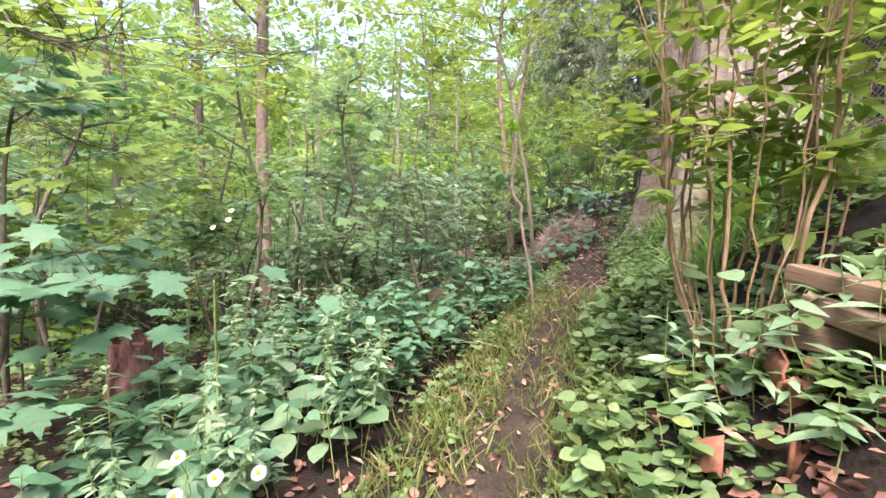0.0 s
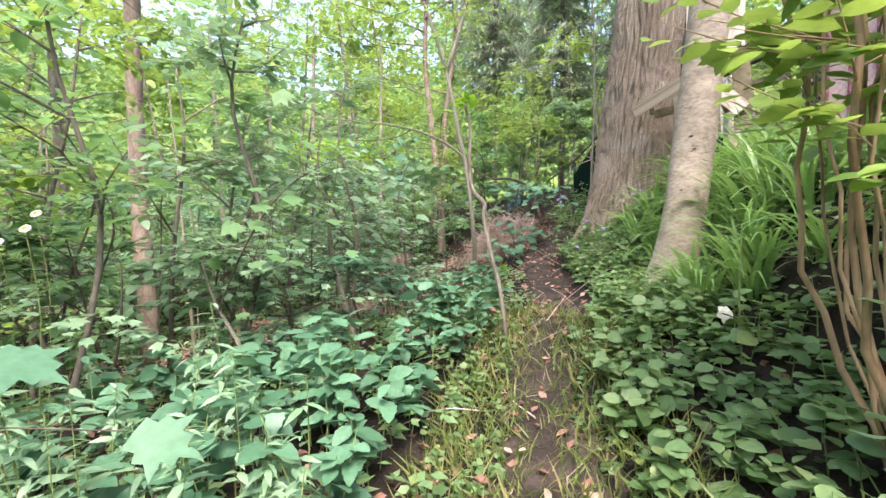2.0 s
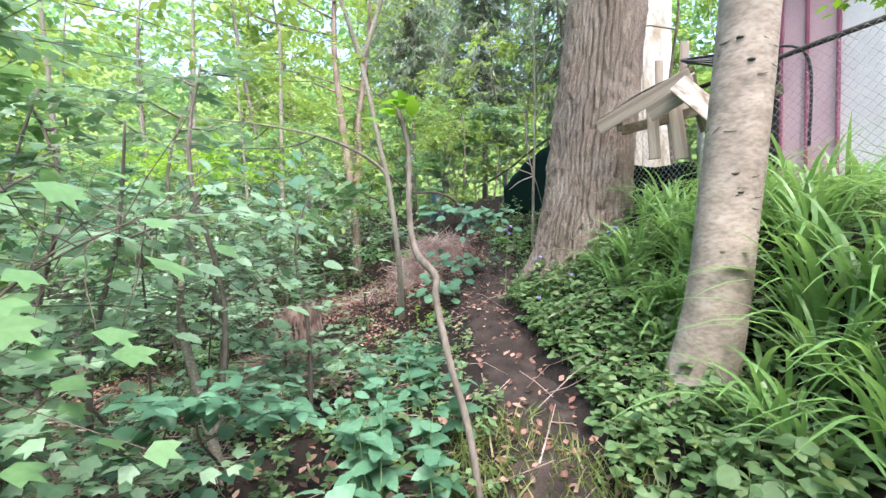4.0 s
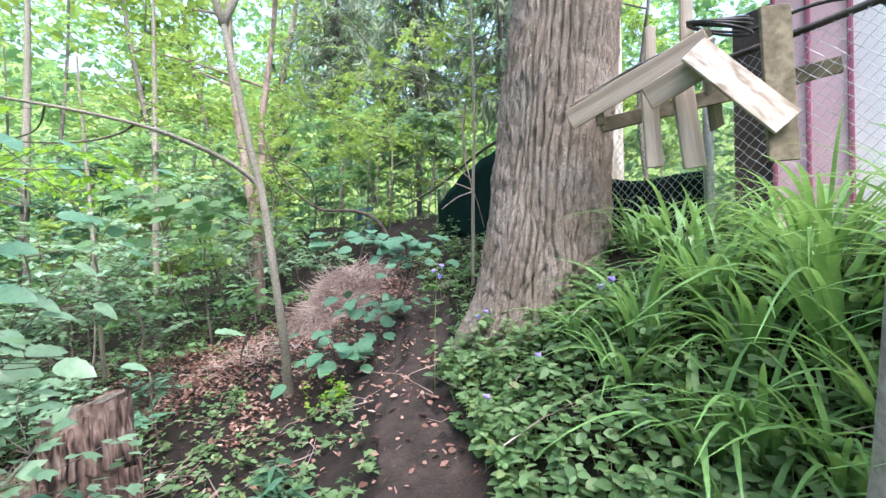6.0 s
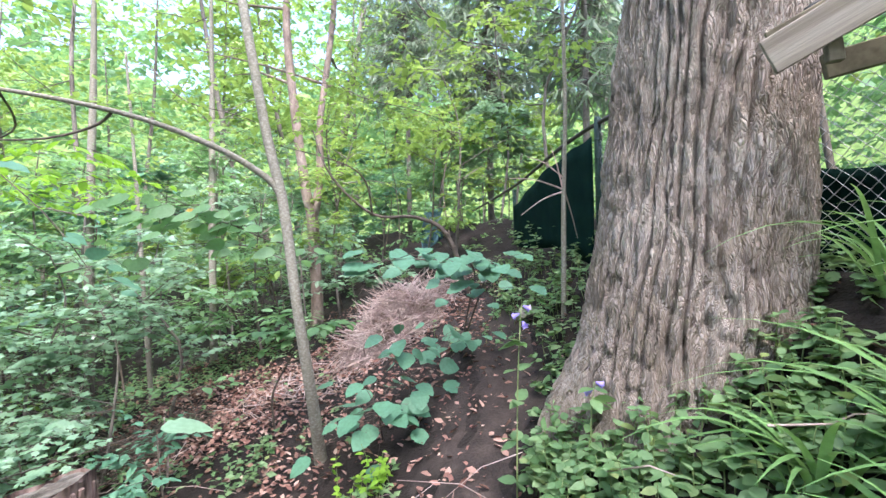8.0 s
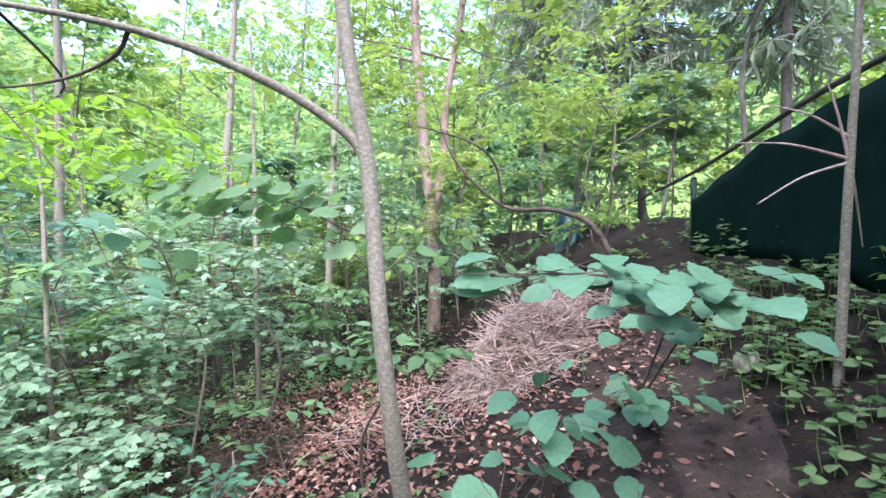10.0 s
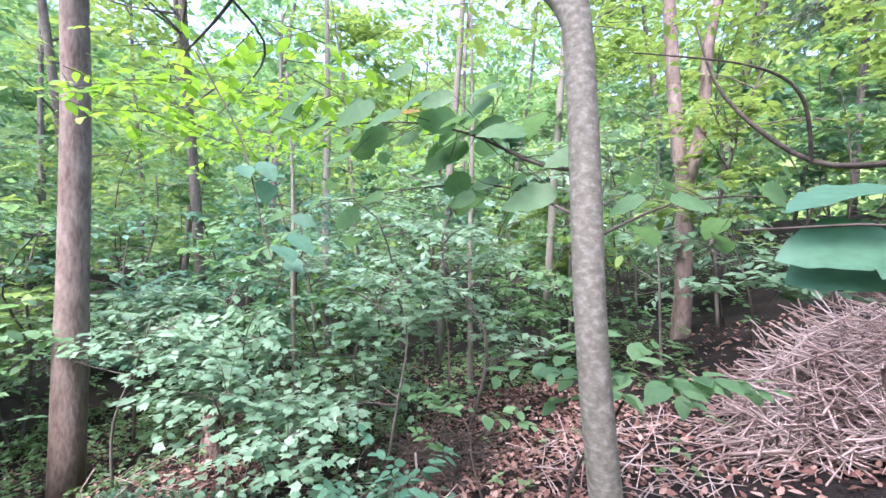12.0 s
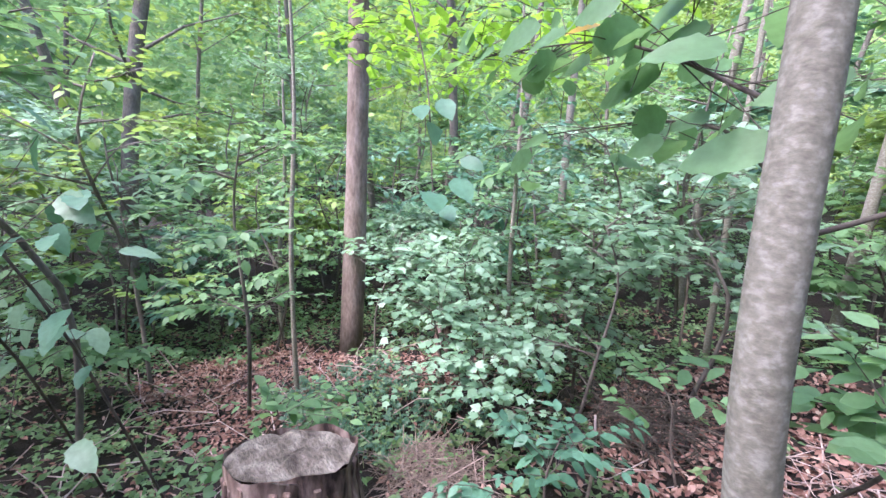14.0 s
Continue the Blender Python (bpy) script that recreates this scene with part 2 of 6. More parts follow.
def part(name, bm, mat, parent=None, label="", smooth=False):
    me = bpy.data.meshes.new(name)
    bm.normal_update()
    bm.to_mesh(me)
    bm.free()
    if smooth:
        me.polygons.foreach_set("use_smooth", [True] * len(me.polygons))
    me.materials.append(mat)
    ob = new(name, me)
    ob.parent = parent
    if label:
        ob["label"] = label
    return ob


def thing(name, label, category, place=(0, 0, 0), group="", kind=""):
    ob = new(name)
    ob.empty_display_size = 0.1
    ob.location = place
    return tagged(ob, label, category, group, kind)


def array_mesh(name, V, tris, quads, mat, parent=None, label="", smooth=False):
    """A mesh from numpy arrays of places, triangles and quads."""
    me = bpy.data.meshes.new(name)
    nt, nq = len(tris), len(quads)
    me.vertices.add(len(V))
    me.vertices.foreach_set("co", np.ascontiguousarray(V, dtype=np.float32).ravel())
    me.loops.add(nt * 3 + nq * 4)
    idx = np.concatenate([np.asarray(tris, dtype=np.int32).ravel(), np.asarray(quads, dtype=np.int32).ravel()])
    me.loops.foreach_set("vertex_index", idx)
    me.polygons.add(nt + nq)
    starts = np.concatenate([np.arange(nt) * 3, nt * 3 + np.arange(nq) * 4]).astype(np.int32)
    me.polygons.foreach_set("loop_start", starts)
    if smooth:
        me.polygons.foreach_set("use_smooth", np.ones(nt + nq, dtype=bool))
    me.update(calc_edges=True)
    me.materials.append(mat)
    ob = new(name, me)
    ob.parent = parent
    if label:
        ob["label"] = label
    return ob


WALK = np.array([(0.0, 0.0), (-0.2, 0.6), (-0.15, 1.6), (0.1, 2.6), (0.6, 3.3), (1.05, 4.0), (1.3, 4.5), (1.5, 5.2), (1.56, 6.0), (1.55, 7.0)])


def clear_way(P, room=0.5):
    """Which places lie clear of the walked line."""
    A, B = WALK[:-1], WALK[1:]
    d = B - A
    t = np.clip(((P[:, None, :2] - A) * d).sum(-1) / (d * d).sum(-1), 0, 1)
    return np.linalg.norm(P[:, None, :2] - (A + t[..., None] * d), axis=-1).min(1) > room


def unit(a):
    return a / np.maximum(np.linalg.norm(a, axis=-1, keepdims=True), 1e-9)


def template(rows, fold=0.12, droop=0.18):
    """A leaf blade from rows of (way along, half width), folded along its rib and drooping at the tip."""
    V, tris, quads = [], [], []
    prev = None
    for a, w in rows:
        z = -droop * a * a
        if w == 0:
            V.append((a, 0, z))
            cur = (len(V) - 1,)
        else:
            V += [(a, w, z + fold * w), (a, 0, z), (a, -w, z + fold * w)]
            cur = (len(V) - 3, len(V) - 2, len(V) - 1)
        if prev is not None:
            if len(prev) == 1:
                tris += [(prev[0], cur[1], cur[0]), (prev[0], cur[2], cur[1])]
            elif len(cur) == 1:
                tris += [(prev[0], prev[1], cur[0]), (prev[1], prev[2], cur[0])]
            else:
                quads += [(prev[0], prev[1], cur[1], cur[0]), (prev[1], prev[2], cur[2], cur[1])]
        prev = cur
    return np.array(V, float), np.array(tris, int).reshape(-1, 3), np.array(quads, int).reshape(-1, 4)


def star(points, fold=0.06, droop=0.15):
    """A lobed leaf: a fan round its middle. points: (angle from the tip in degrees, radius)."""
    c = 0.45
    V = [(c, 0, 0)]
    for a, r in points:
        x, y = c + r * math.cos(radians(a)), r * math.sin(radians(a))
        V.append((x, y, fold * abs(y) - droop * x * x))
    n = len(points)
    tris = [(0, 1 + i, 1 + (i + 1) % n) for i in range(n)]
    return np.array(V, float), np.array(tris, int), np.zeros((0, 4), int)


T_OVATE = template([(0, 0), (0.22, 0.24), (0.5, 0.29), (0.78, 0.17), (1, 0)])
T_ROUND = template([(0, 0.10), (0.2, 0.36), (0.5, 0.44), (0.8, 0.28), (1, 0)], 0.10, 0.22)
def toothed(n, width, teeth, fold=0.10, droop=0.22):
    """A large leaf with a toothed, slightly rippled edge."""
    V, tris, quads = template([(0, 0.05)] + [(k / n, width * math.sin(math.pi * min(1, 0.06 + (k / n) ** 0.8 * 0.94)) ** 0.75 * (1.0 if k % 2 else 1 - teeth)) for k in range(1, n)] + [(1, 0)], fold, droop)
    V[:, 2] += 0.02 * np.sin(V[:, 0] * 21) * np.abs(V[:, 1]) / width
    return V, tris, quads


T_BIG = toothed(11, 0.43, 0.10)
T_TOOTH = toothed(9, 0.30, 0.13, 0.16, 0.2)
T_LANCE = template([(0, 0), (0.3, 0.13), (0.6, 0.12), (1, 0)], 0.2, 0.3)
T_CHEAP = template([(0, 0), (0.45, 0.27), (1, 0)], 0.15, 0.15)
T_MAPLE = star([(0, 0.62), (16, 0.36), (34, 0.42), (50, 0.30), (66, 0.58), (84, 0.33), (104, 0.38), (122, 0.27), (142, 0.40), (168, 0.34),
                (192, 0.34), (218, 0.40), (238, 0.27), (256, 0.38), (276, 0.33), (294, 0.58), (310, 0.30), (326, 0.42), (344, 0.36)])
T_VIBURNUM = star([(0, 0.58), (26, 0.29), (50, 0.54), (82, 0.36), (145, 0.42), (215, 0.42), (278, 0.36), (310, 0.54), (334, 0.29)], 0.14, 0.2)


def leaves(name, P, D, N, L, tmpl, mat, parent=None, label=""):
    """One mesh of leaves: foot P, way D, upper side N and length L of each."""
    P, D, N, L = np.asarray(P), unit(np.asarray(D)), np.asarray(N), np.asarray(L)
    S = unit(np.cross(N, D))
    U = np.cross(D, S)
    tv, tt, tq = tmpl
    V = P[:, None] + L[:, None, None] * (tv[None, :, 0:1] * D[:, None] + tv[None, :, 1:2] * S[:, None] + tv[None, :, 2:3] * U[:, None])
    off = (np.arange(len(P)) * len(tv))[:, None, None]
    ob = array_mesh(name, V.reshape(-1, 3), (tt[None] + off).reshape(-1, 3), (tq[None] + off).reshape(-1, 4), mat, parent, label)
    if len(P) > 24:
        ob["kind"] = "stuff"
    return ob


def sticks(name, A, B, ra, rb, mat, parent=None, label="", sides=4, sag=0.0, bend=0.06):
    """One mesh of thin tapered sticks from A to B, each bent a little in its middle."""
    A, B = np.asarray(A, float), np.asarray(B, float)
    n = len(A)
    ra, rb = np.broadcast_to(ra, n), np.broadcast_to(rb, n)
    d = unit(B - A)
    ref = np.where(np.abs(d[:, 2:3]) > 0.9, np.array([[1.0, 0, 0]]), np.array([[0, 0, 1.0]]))
    s = unit(np.cross(d, ref))
    u = np.cross(s, d)
    ln = np.linalg.norm(B - A, axis=1)
    mid = (A + B) / 2 + (s * np.random.uniform(-1, 1, (n, 1)) + u * np.random.uniform(-1, 1, (n, 1))) * (bend * ln[:, None]) - np.array([0, 0, sag])
    rings = []
    for c, r in ((A, ra), (mid, (ra + rb) / 2), (B, rb)):
        ang = np.arange(sides) * 2 * math.pi / sides
        rings.append(c[:, None] + r[:, None, None] * (np.cos(ang)[None, :, None] * s[:, None] + np.sin(ang)[None, :, None] * u[:, None]))
    V = np.stack(rings, 1).reshape(-1, 3)
    q = []
    for k in range(2):
        for i in range(sides):
            j = (i + 1) % sides
            q.append((k * sides + i, k * sides + j, (k + 1) * sides + j, (k + 1) * sides + i))
    q = np.array(q)[None] + (np.arange(n) * 3 * sides)[:, None, None]
    ob = array_mesh(name, V, np.zeros((0, 3), int), q.reshape(-1, 4), mat, parent, label, True)
    ob["kind"] = "stuff"
    return ob


def smooth_line(points, n):
    """n places along a soft curve through points."""
    P = np.array(points, float)
    k = len(P)
    t = np.linspace(0, k - 1, n)
    out = []
    for v in t:
        i = min(int(v), k - 2)
        f = v - i
        p0, p1, p2, p3 = P[max(i - 1, 0)], P[i], P[i + 1], P[min(i + 2, k - 1)]
        out.append(0.5 * (2 * p1 + (p2 - p0) * f + (2 * p0 - 5 * p1 + 4 * p2 - p3) * f * f + (3 * p1 - p0 - 3 * p2 + p3) * f ** 3))
    return np.array(out)


def tube(name, line, radii, mat, parent=None, label="", sides=8, rough=0.0, closed=True, furrow=None):
    """A tapered round body along a line. rough: unevenness of the radius; furrow: (count, depth) of long bark ridges."""
    line = np.asarray(line, float)
    n = len(line)
    R = np.interp(np.linspace(0, 1, n), np.linspace(0, 1, len(radii)), radii)
    tan = unit(np.gradient(line, axis=0))
    ref = np.array([1.0, 0, 0]) if abs(tan[0][0]) < 0.8 else np.array([0, 1.0, 0])
    V = []
    for i in range(n):
        s = unit(ref - tan[i] * (ref @ tan[i]))
        u = np.cross(tan[i], s)
        ref = s
        for k in range(sides):
            a = 2 * math.pi * k / sides
            way = s * math.cos(a) + u * math.sin(a)
            r = R[i]
            if rough:
                r *= 1 + rough * noise.noise(Vector(line[i] * 2.2 + way * 1.1 + R[0] * 17))
            if furrow:
                z = line[i][2]
                c, sn = math.cos(a), math.sin(a)
                ph = furrow[0] * a / 2 + 2.2 * noise.noise(Vector((c * 2.2, sn * 2.2, z * 0.9))) + 1.5 * noise.noise(Vector((c * 5, sn * 5, z * 3.2)))
                deep = 0.8 + 0.7 * noise.noise(Vector((c * 8, sn * 8, z * 4.0)))
                notch = max(0.0, 1 - 9 * abs(noise.noise(Vector((c * 7, sn * 7, z * 6.5)))))
                r += furrow[1] * (min(1.0, 1.5 * abs(math.sin(ph)) ** 0.8) - 0.75) * deep - furrow[1] * 0.4 * notch + furrow[1] * 0.3 * noise.noise(Vector((c * 30, sn * 30, z * 12)))
            V.append(line[i] + way * r)
    F = [(i * sides + k, i * sides + (k + 1) % sides, (i + 1) * sides + (k + 1) % sides, (i + 1) * sides + k) for i in range(n - 1) for k in range(sides)]
    if closed:
        F += [tuple(range(sides - 1, -1, -1)), tuple((n - 1) * sides + k for k in range(sides))]
    return mesh_ob(name, V, F, mat, parent, label)


def box_bm(size, bevel=0.006, worn=0.0, cuts=0):
    """A board or block about its middle, with softened edges."""
    bm = bmesh.new()
    bmesh.ops.create_cube(bm, size=1)
    bmesh.ops.scale(bm, vec=size, verts=bm.verts)
    if cuts:
        long = [e for e in bm.edges if abs((e.verts[0].co - e.verts[1].co).length - max(size)) < 1e-4]
        bmesh.ops.subdivide_edges(bm, edges=long, cuts=cuts)
    if worn:
        for v in bm.verts:
            v.co += noise.noise_vector(v.co * 7 + Vector(size) * 31) * worn
    bmesh.ops.bevel(bm, geom=list(bm.edges), offset=bevel, segments=1, affect="EDGES")
    return bm


# ---------------------------------------------------------------- the ground
def path_x(y):
    return np.interp(y, [-8, 0, 1.5, 3.2, 4.6, 6.4, 7.4, 8.5, 10, 14], [-0.1, 0, 0.12, 0.7, 1.45, 2.0, 2.6, 3.0, 3.35, 3.6])


def ground_z(x, y):
    """Height of the hillside: the trodden line climbs, the bank rises to one side of it and the wood falls away on the other."""
    x, y = np.asarray(x, float), np.asarray(y, float)
    u = x - path_x(y)
    base = np.interp(y, [-60, -6, 0, 1, 2.6, 4, 5.5, 7, 7.5, 8, 9, 10, 13, 20, 60, 200], [-3, -0.5, 0, 0.1, 0.42, 0.64, 0.76, 0.9, 1.04, 1.18, 1.32, 1.4, 1.5, 1.6, 2.2, 4])
    r = np.maximum(0, u - 0.2)
    foot = np.interp(y, [1.7, 2.6, 4.2, 5.1], [0.68, 0.36, 0.26, 0.68])
    steep = foot * np.minimum(r, 0.95) + (1.054 - 0.95 * foot) * np.clip((r - 0.95) / 0.6, 0, 1)
    right = steep + 0.05 * np.maximum(0, r - 1.55)
    l = np.maximum(0, -u - 0.1)
    s = np.clip((y - 3.5) / 4.5, 0, 1)
    s = s * s * (3 - 2 * s)
    left = -0.45 * s * (1 - np.exp(-l)) - (0.14 + 0.10 * s) * np.minimum(l, 9) - 0.03 * np.clip(l - 9, 0, 60)
    wobble = 0.03 * np.sin(2.1 * x + 1.3 * y) + 0.025 * np.sin(3.7 * x - 2.9 * y) + 0.012 * np.sin(9 * x + 7 * y)
    return base + right + left + wobble


def gz(x, y):
    return float(ground_z(x, y))


def ground_sheet():
    xs = np.unique(np.concatenate([np.linspace(-400, -30, 12), np.linspace(-30, -8, 45), np.linspace(-8, 8, 129), np.linspace(8, 30, 30), np.linspace(30, 400, 12)]))
    ys = np.unique(np.concatenate([np.linspace(-400, -20, 12), np.linspace(-20, -3, 30), np.linspace(-3, 15, 145), np.linspace(15, 40, 45), np.linspace(40, 400, 12)]))
    X, Y = np.meshgrid(xs, ys)
    Z = ground_z(X, Y)
    V = np.stack([X, Y, Z], -1).reshape(-1, 3)
    nx, ny = len(xs), len(ys)
    i = (np.arange(ny - 1)[:, None] * nx + np.arange(nx - 1)[None]).ravel()
    q = np.stack([i, i + 1, i + nx + 1, i + nx], -1)
    ob = array_mesh("ground", V, np.zeros((0, 3), int), q, M_SOIL, None, "", True)
    return tagged(ob, "dark humus forest floor on a hillside", "ground", kind="structure")


ground_sheet()


def trodden_path():
    V, F = [], []
    ys = np.linspace(-3, 13, 200)
    for k, y in enumerate(ys):
        c = float(path_x(y))
        wl = 0.24 + 0.12 * noise.noise(Vector((0.3, y * 1.4, 2)))
        wr = 0.24 + 0.12 * noise.noise(Vector((7.3, y * 1.4, 5)))
        if 7 < y < 9.5:
            wl, wr = wl + 0.25, wr + 0.2
        for a in np.linspace(-wl, wr, 7):
            edge = 1 - (abs(a) / max(wl, wr)) ** 4
            V.append((c + a, y, gz(c + a, y) + 0.012 * edge - 0.004))
        if k:
            F += [((k - 1) * 7 + j, (k - 1) * 7 + j + 1, k * 7 + j + 1, k * 7 + j) for j in range(6)]
    return tagged(mesh_ob("path", V, F, M_PATH), "narrow bare trodden earth path", "path", kind="structure")


trodden_path()


# ---------------------------------------------------------------- plants: how they grow
RNG = np.random.default_rng(11)


def spray_leaves(A, D, ln, per, size, flat=0.24, start=0.15):
    """Leaves in two ranks along twigs that start at A and run along D. Gives foot, way, upper side, length."""
    n = len(A)
    D = unit(D)
    t = np.linspace(start, 1.0, per)[None] + RNG.uniform(-0.04, 0.04, (n, per))
    side = np.where(np.arange(per) % 2 == 0, 1.0, -1.0)[None] * np.ones((n, 1))
    up = np.array([0, 0, 1.0])
    S = unit(np.cross(D, up) + 1e-6)
    pos = A[:, None] + D[:, None] * (t * ln[:, None])[..., None] - up * (0.12 * ln[:, None] * t * t)[..., None]
    way = D[:, None] * RNG.uniform(0.35, 0.9, (n, per, 1)) + S[:, None] * (side * RNG.uniform(0.5, 1.0, (n, per)))[..., None] + RNG.normal(0, 0.18, (n, per, 3)) - up * RNG.uniform(0.0, 0.4, (n, per, 1))
    nor = up + RNG.normal(0, flat, (n, per, 3))
    L = size * RNG.uniform(0.6, 1.15, (n, per)) * (1.1 - 0.35 * t)
    return pos.reshape(-1, 3), way.reshape(-1, 3), nor.reshape(-1, 3), L.ravel()


def random_dirs(n, rise=0.15, spread=0.3):
    a = RNG.uniform(0, 2 * math.pi, n)
    return unit(np.stack([np.cos(a), np.sin(a), RNG.normal(rise, spread, n)], -1))


def sapling(name, label, x, y, height, reach, sprays, per, size, tmpl, mat, bark=M_TRUNK, radius=0.012, low=0.25, lean=(0, 0), category="sapling", spray=0.4, group="", rise=0.15, z0=None):
    """A young tree or bush: a bent stem, side branches, and leafy twigs along them."""
    z = gz(x, y) if z0 is None else z0
    top = thing(name, label, category, (x, y, z), group)
    bend = RNG.normal(0, 0.05 * height, 4)
    line = smooth_line([(0, 0, -0.04), (lean[0] * 0.3 + bend[0], lean[1] * 0.3 + bend[1], height * 0.4), (lean[0] * 0.7 + bend[2], lean[1] * 0.7 + bend[3], height * 0.75), (lean[0], lean[1], height)], 12)
    tube("stem", line, [radius, radius * 0.7, radius * 0.3], bark, top, sides=6)
    nb = max(3, sprays // 6)
    t = RNG.uniform(low, 1.0, nb)
    A = np.stack([np.interp(t, np.linspace(0, 1, 12), line[:, k]) for k in range(3)], -1)
    D = random_dirs(nb, rise + 0.2, 0.2)
    ln = reach * RNG.uniform(0.45, 1.0, nb) * np.interp(t, [0, 0.6, 1], [0.8, 1, 0.45])
    B = A + D * ln[:, None]
    sticks("branchwork", A, B, radius * 0.45, radius * 0.15, bark, top, sides=4)
    k = RNG.integers(0, nb, sprays)
    f = RNG.uniform(0.25, 1.0, sprays)
    SA = A[k] + D[k] * (ln[k] * f)[:, None]
    SD = unit(D[k] * 0.7 + random_dirs(sprays, 0.02, 0.25))
    sl = spray * RNG.uniform(0.6, 1.2, sprays)
    P, W, N, L = spray_leaves(SA, SD, sl, per, size)
    sticks("twigwork", SA, SA + SD * sl[:, None] - np.array([0, 0, 0.1]) * sl[:, None], 0.003, 0.0012, bark, top, sides=3)
    keep = clear_way(P + np.array([x, y, 0]))
    leaves("foliage", P[keep], W[keep], N[keep], L[keep], tmpl, mat, top)
    return top


def wood_tree(name, label, x, y, height, radius, crown_low, reach, sprays, per, size, mat, bark=M_TRUNK, lean=(0.0, 0.0), group="trees of the wood", spray=1.1, limbs=14, z0=None):
    """A forest tree: a tall trunk, rising limbs, and leafy boughs in layers with gaps between."""
    z = gz(x, y) if z0 is None else z0
    top = thing(name, label, "tree", (x, y, z), group)
    wob = RNG.normal(0, 0.012 * height, 4)
    line = smooth_line([(0, 0, -0.1), (lean[0] * 0.2 + wob[0], lean[1] * 0.2 + wob[1], height * 0.3), (lean[0] * 0.6 + wob[2], lean[1] * 0.6 + wob[3], height * 0.65), (lean[0], lean[1], height)], 16)
    tube("trunk", line, [radius * 1.25, radius, radius * 0.8, radius * 0.25], bark, top, sides=10, rough=0.12)
    t = RNG.uniform(crown_low / height, 0.97, limbs)
    A = np.stack([np.interp(t, np.linspace(0, 1, 16), line[:, k]) for k in range(3)], -1)
    D = random_dirs(limbs, 0.45, 0.25)
    ln = reach * RNG.uniform(0.5, 1.0, limbs) * np.interp(t, [0, 0.5, 1], [1, 1, 0.5])
    sticks("limbwork", A, A + D * ln[:, None], radius * 0.3, radius * 0.06, bark, top, sides=5)
    k = RNG.integers(0, limbs, sprays)
    f = RNG.uniform(0.3, 1.05, sprays)
    SA = A[k] + D[k] * (ln[k] * f)[:, None] + RNG.normal(0, 0.12 * reach, (sprays, 3))
    SD = unit(D[k] * 0.5 + random_dirs(sprays, -0.05, 0.2))
    P, W, N, L = spray_leaves(SA, SD, spray * RNG.uniform(0.6, 1.2, sprays), per, size, 0.45)
    leaves("crown", P, W, N, L, T_CHEAP, mat, top)
    return top


def herb_patch(name, label, pts, height, per, size, tmpl, mat, category="plants", stalk=True, tilt=0.35, kind="stuff", jitter=0.3):
    """Many low plants standing at pts (x, y): each a stalk with leaves up its length."""
    pts = np.asarray(pts)
    n = len(pts)
    z = ground_z(pts[:, 0], pts[:, 1])
    A = np.stack([pts[:, 0], pts[:, 1], z - 0.01], -1)
    h = height * RNG.uniform(1 - jitter * 2, 1 + jitter, n)
    tip = A + np.stack([RNG.normal(0, 0.15, n) * h, RNG.normal(0, 0.15, n) * h, h], -1)
    t = RNG.uniform(0.3, 1.0, (n, per)) ** 0.7
    P = A[:, None] + (tip - A)[:, None] * t[..., None]
    a = (np.arange(per) * 2.4)[None] + RNG.uniform(0, 6.28, (n, 1))
    W = np.stack([np.cos(a), np.sin(a), RNG.normal(0.1, 0.25, (n, per))], -1)
    N = np.array([0, 0, 1.0]) + RNG.normal(0, tilt, (n, per, 3))
    L = size * RNG.uniform(0.55, 1.1, (n, per)) * (1.15 - 0.4 * t)
    keep = clear_way(A, 0.3) | (height < 0.2)
    P, W, N, L, A, tip = P[keep], W[keep], N[keep], L[keep], A[keep], tip[keep]
    ob = leaves(name, P.reshape(-1, 3), W.reshape(-1, 3), N.reshape(-1, 3), L.ravel(), tmpl, mat)
    tagged(ob, label, category, kind=kind)
    if stalk:
        sticks("stalkwork", A, tip, 0.0035, 0.0015, M_STALK, ob, sides=3)
    return ob


def scatter(n, x0, x1, y0, y1, keep=None):
    p = np.stack([RNG.uniform(x0, x1, n), RNG.uniform(y0, y1, n)], -1)
    return p[keep(p)] if keep else p


def off_path(p, w=0.2):
    return np.abs(p[:, 0] - path_x(p[:, 1])) > w + 0.08 * np.sin(5 * p[:, 1]) + RNG.uniform(-0.08, 0.05, len(p))


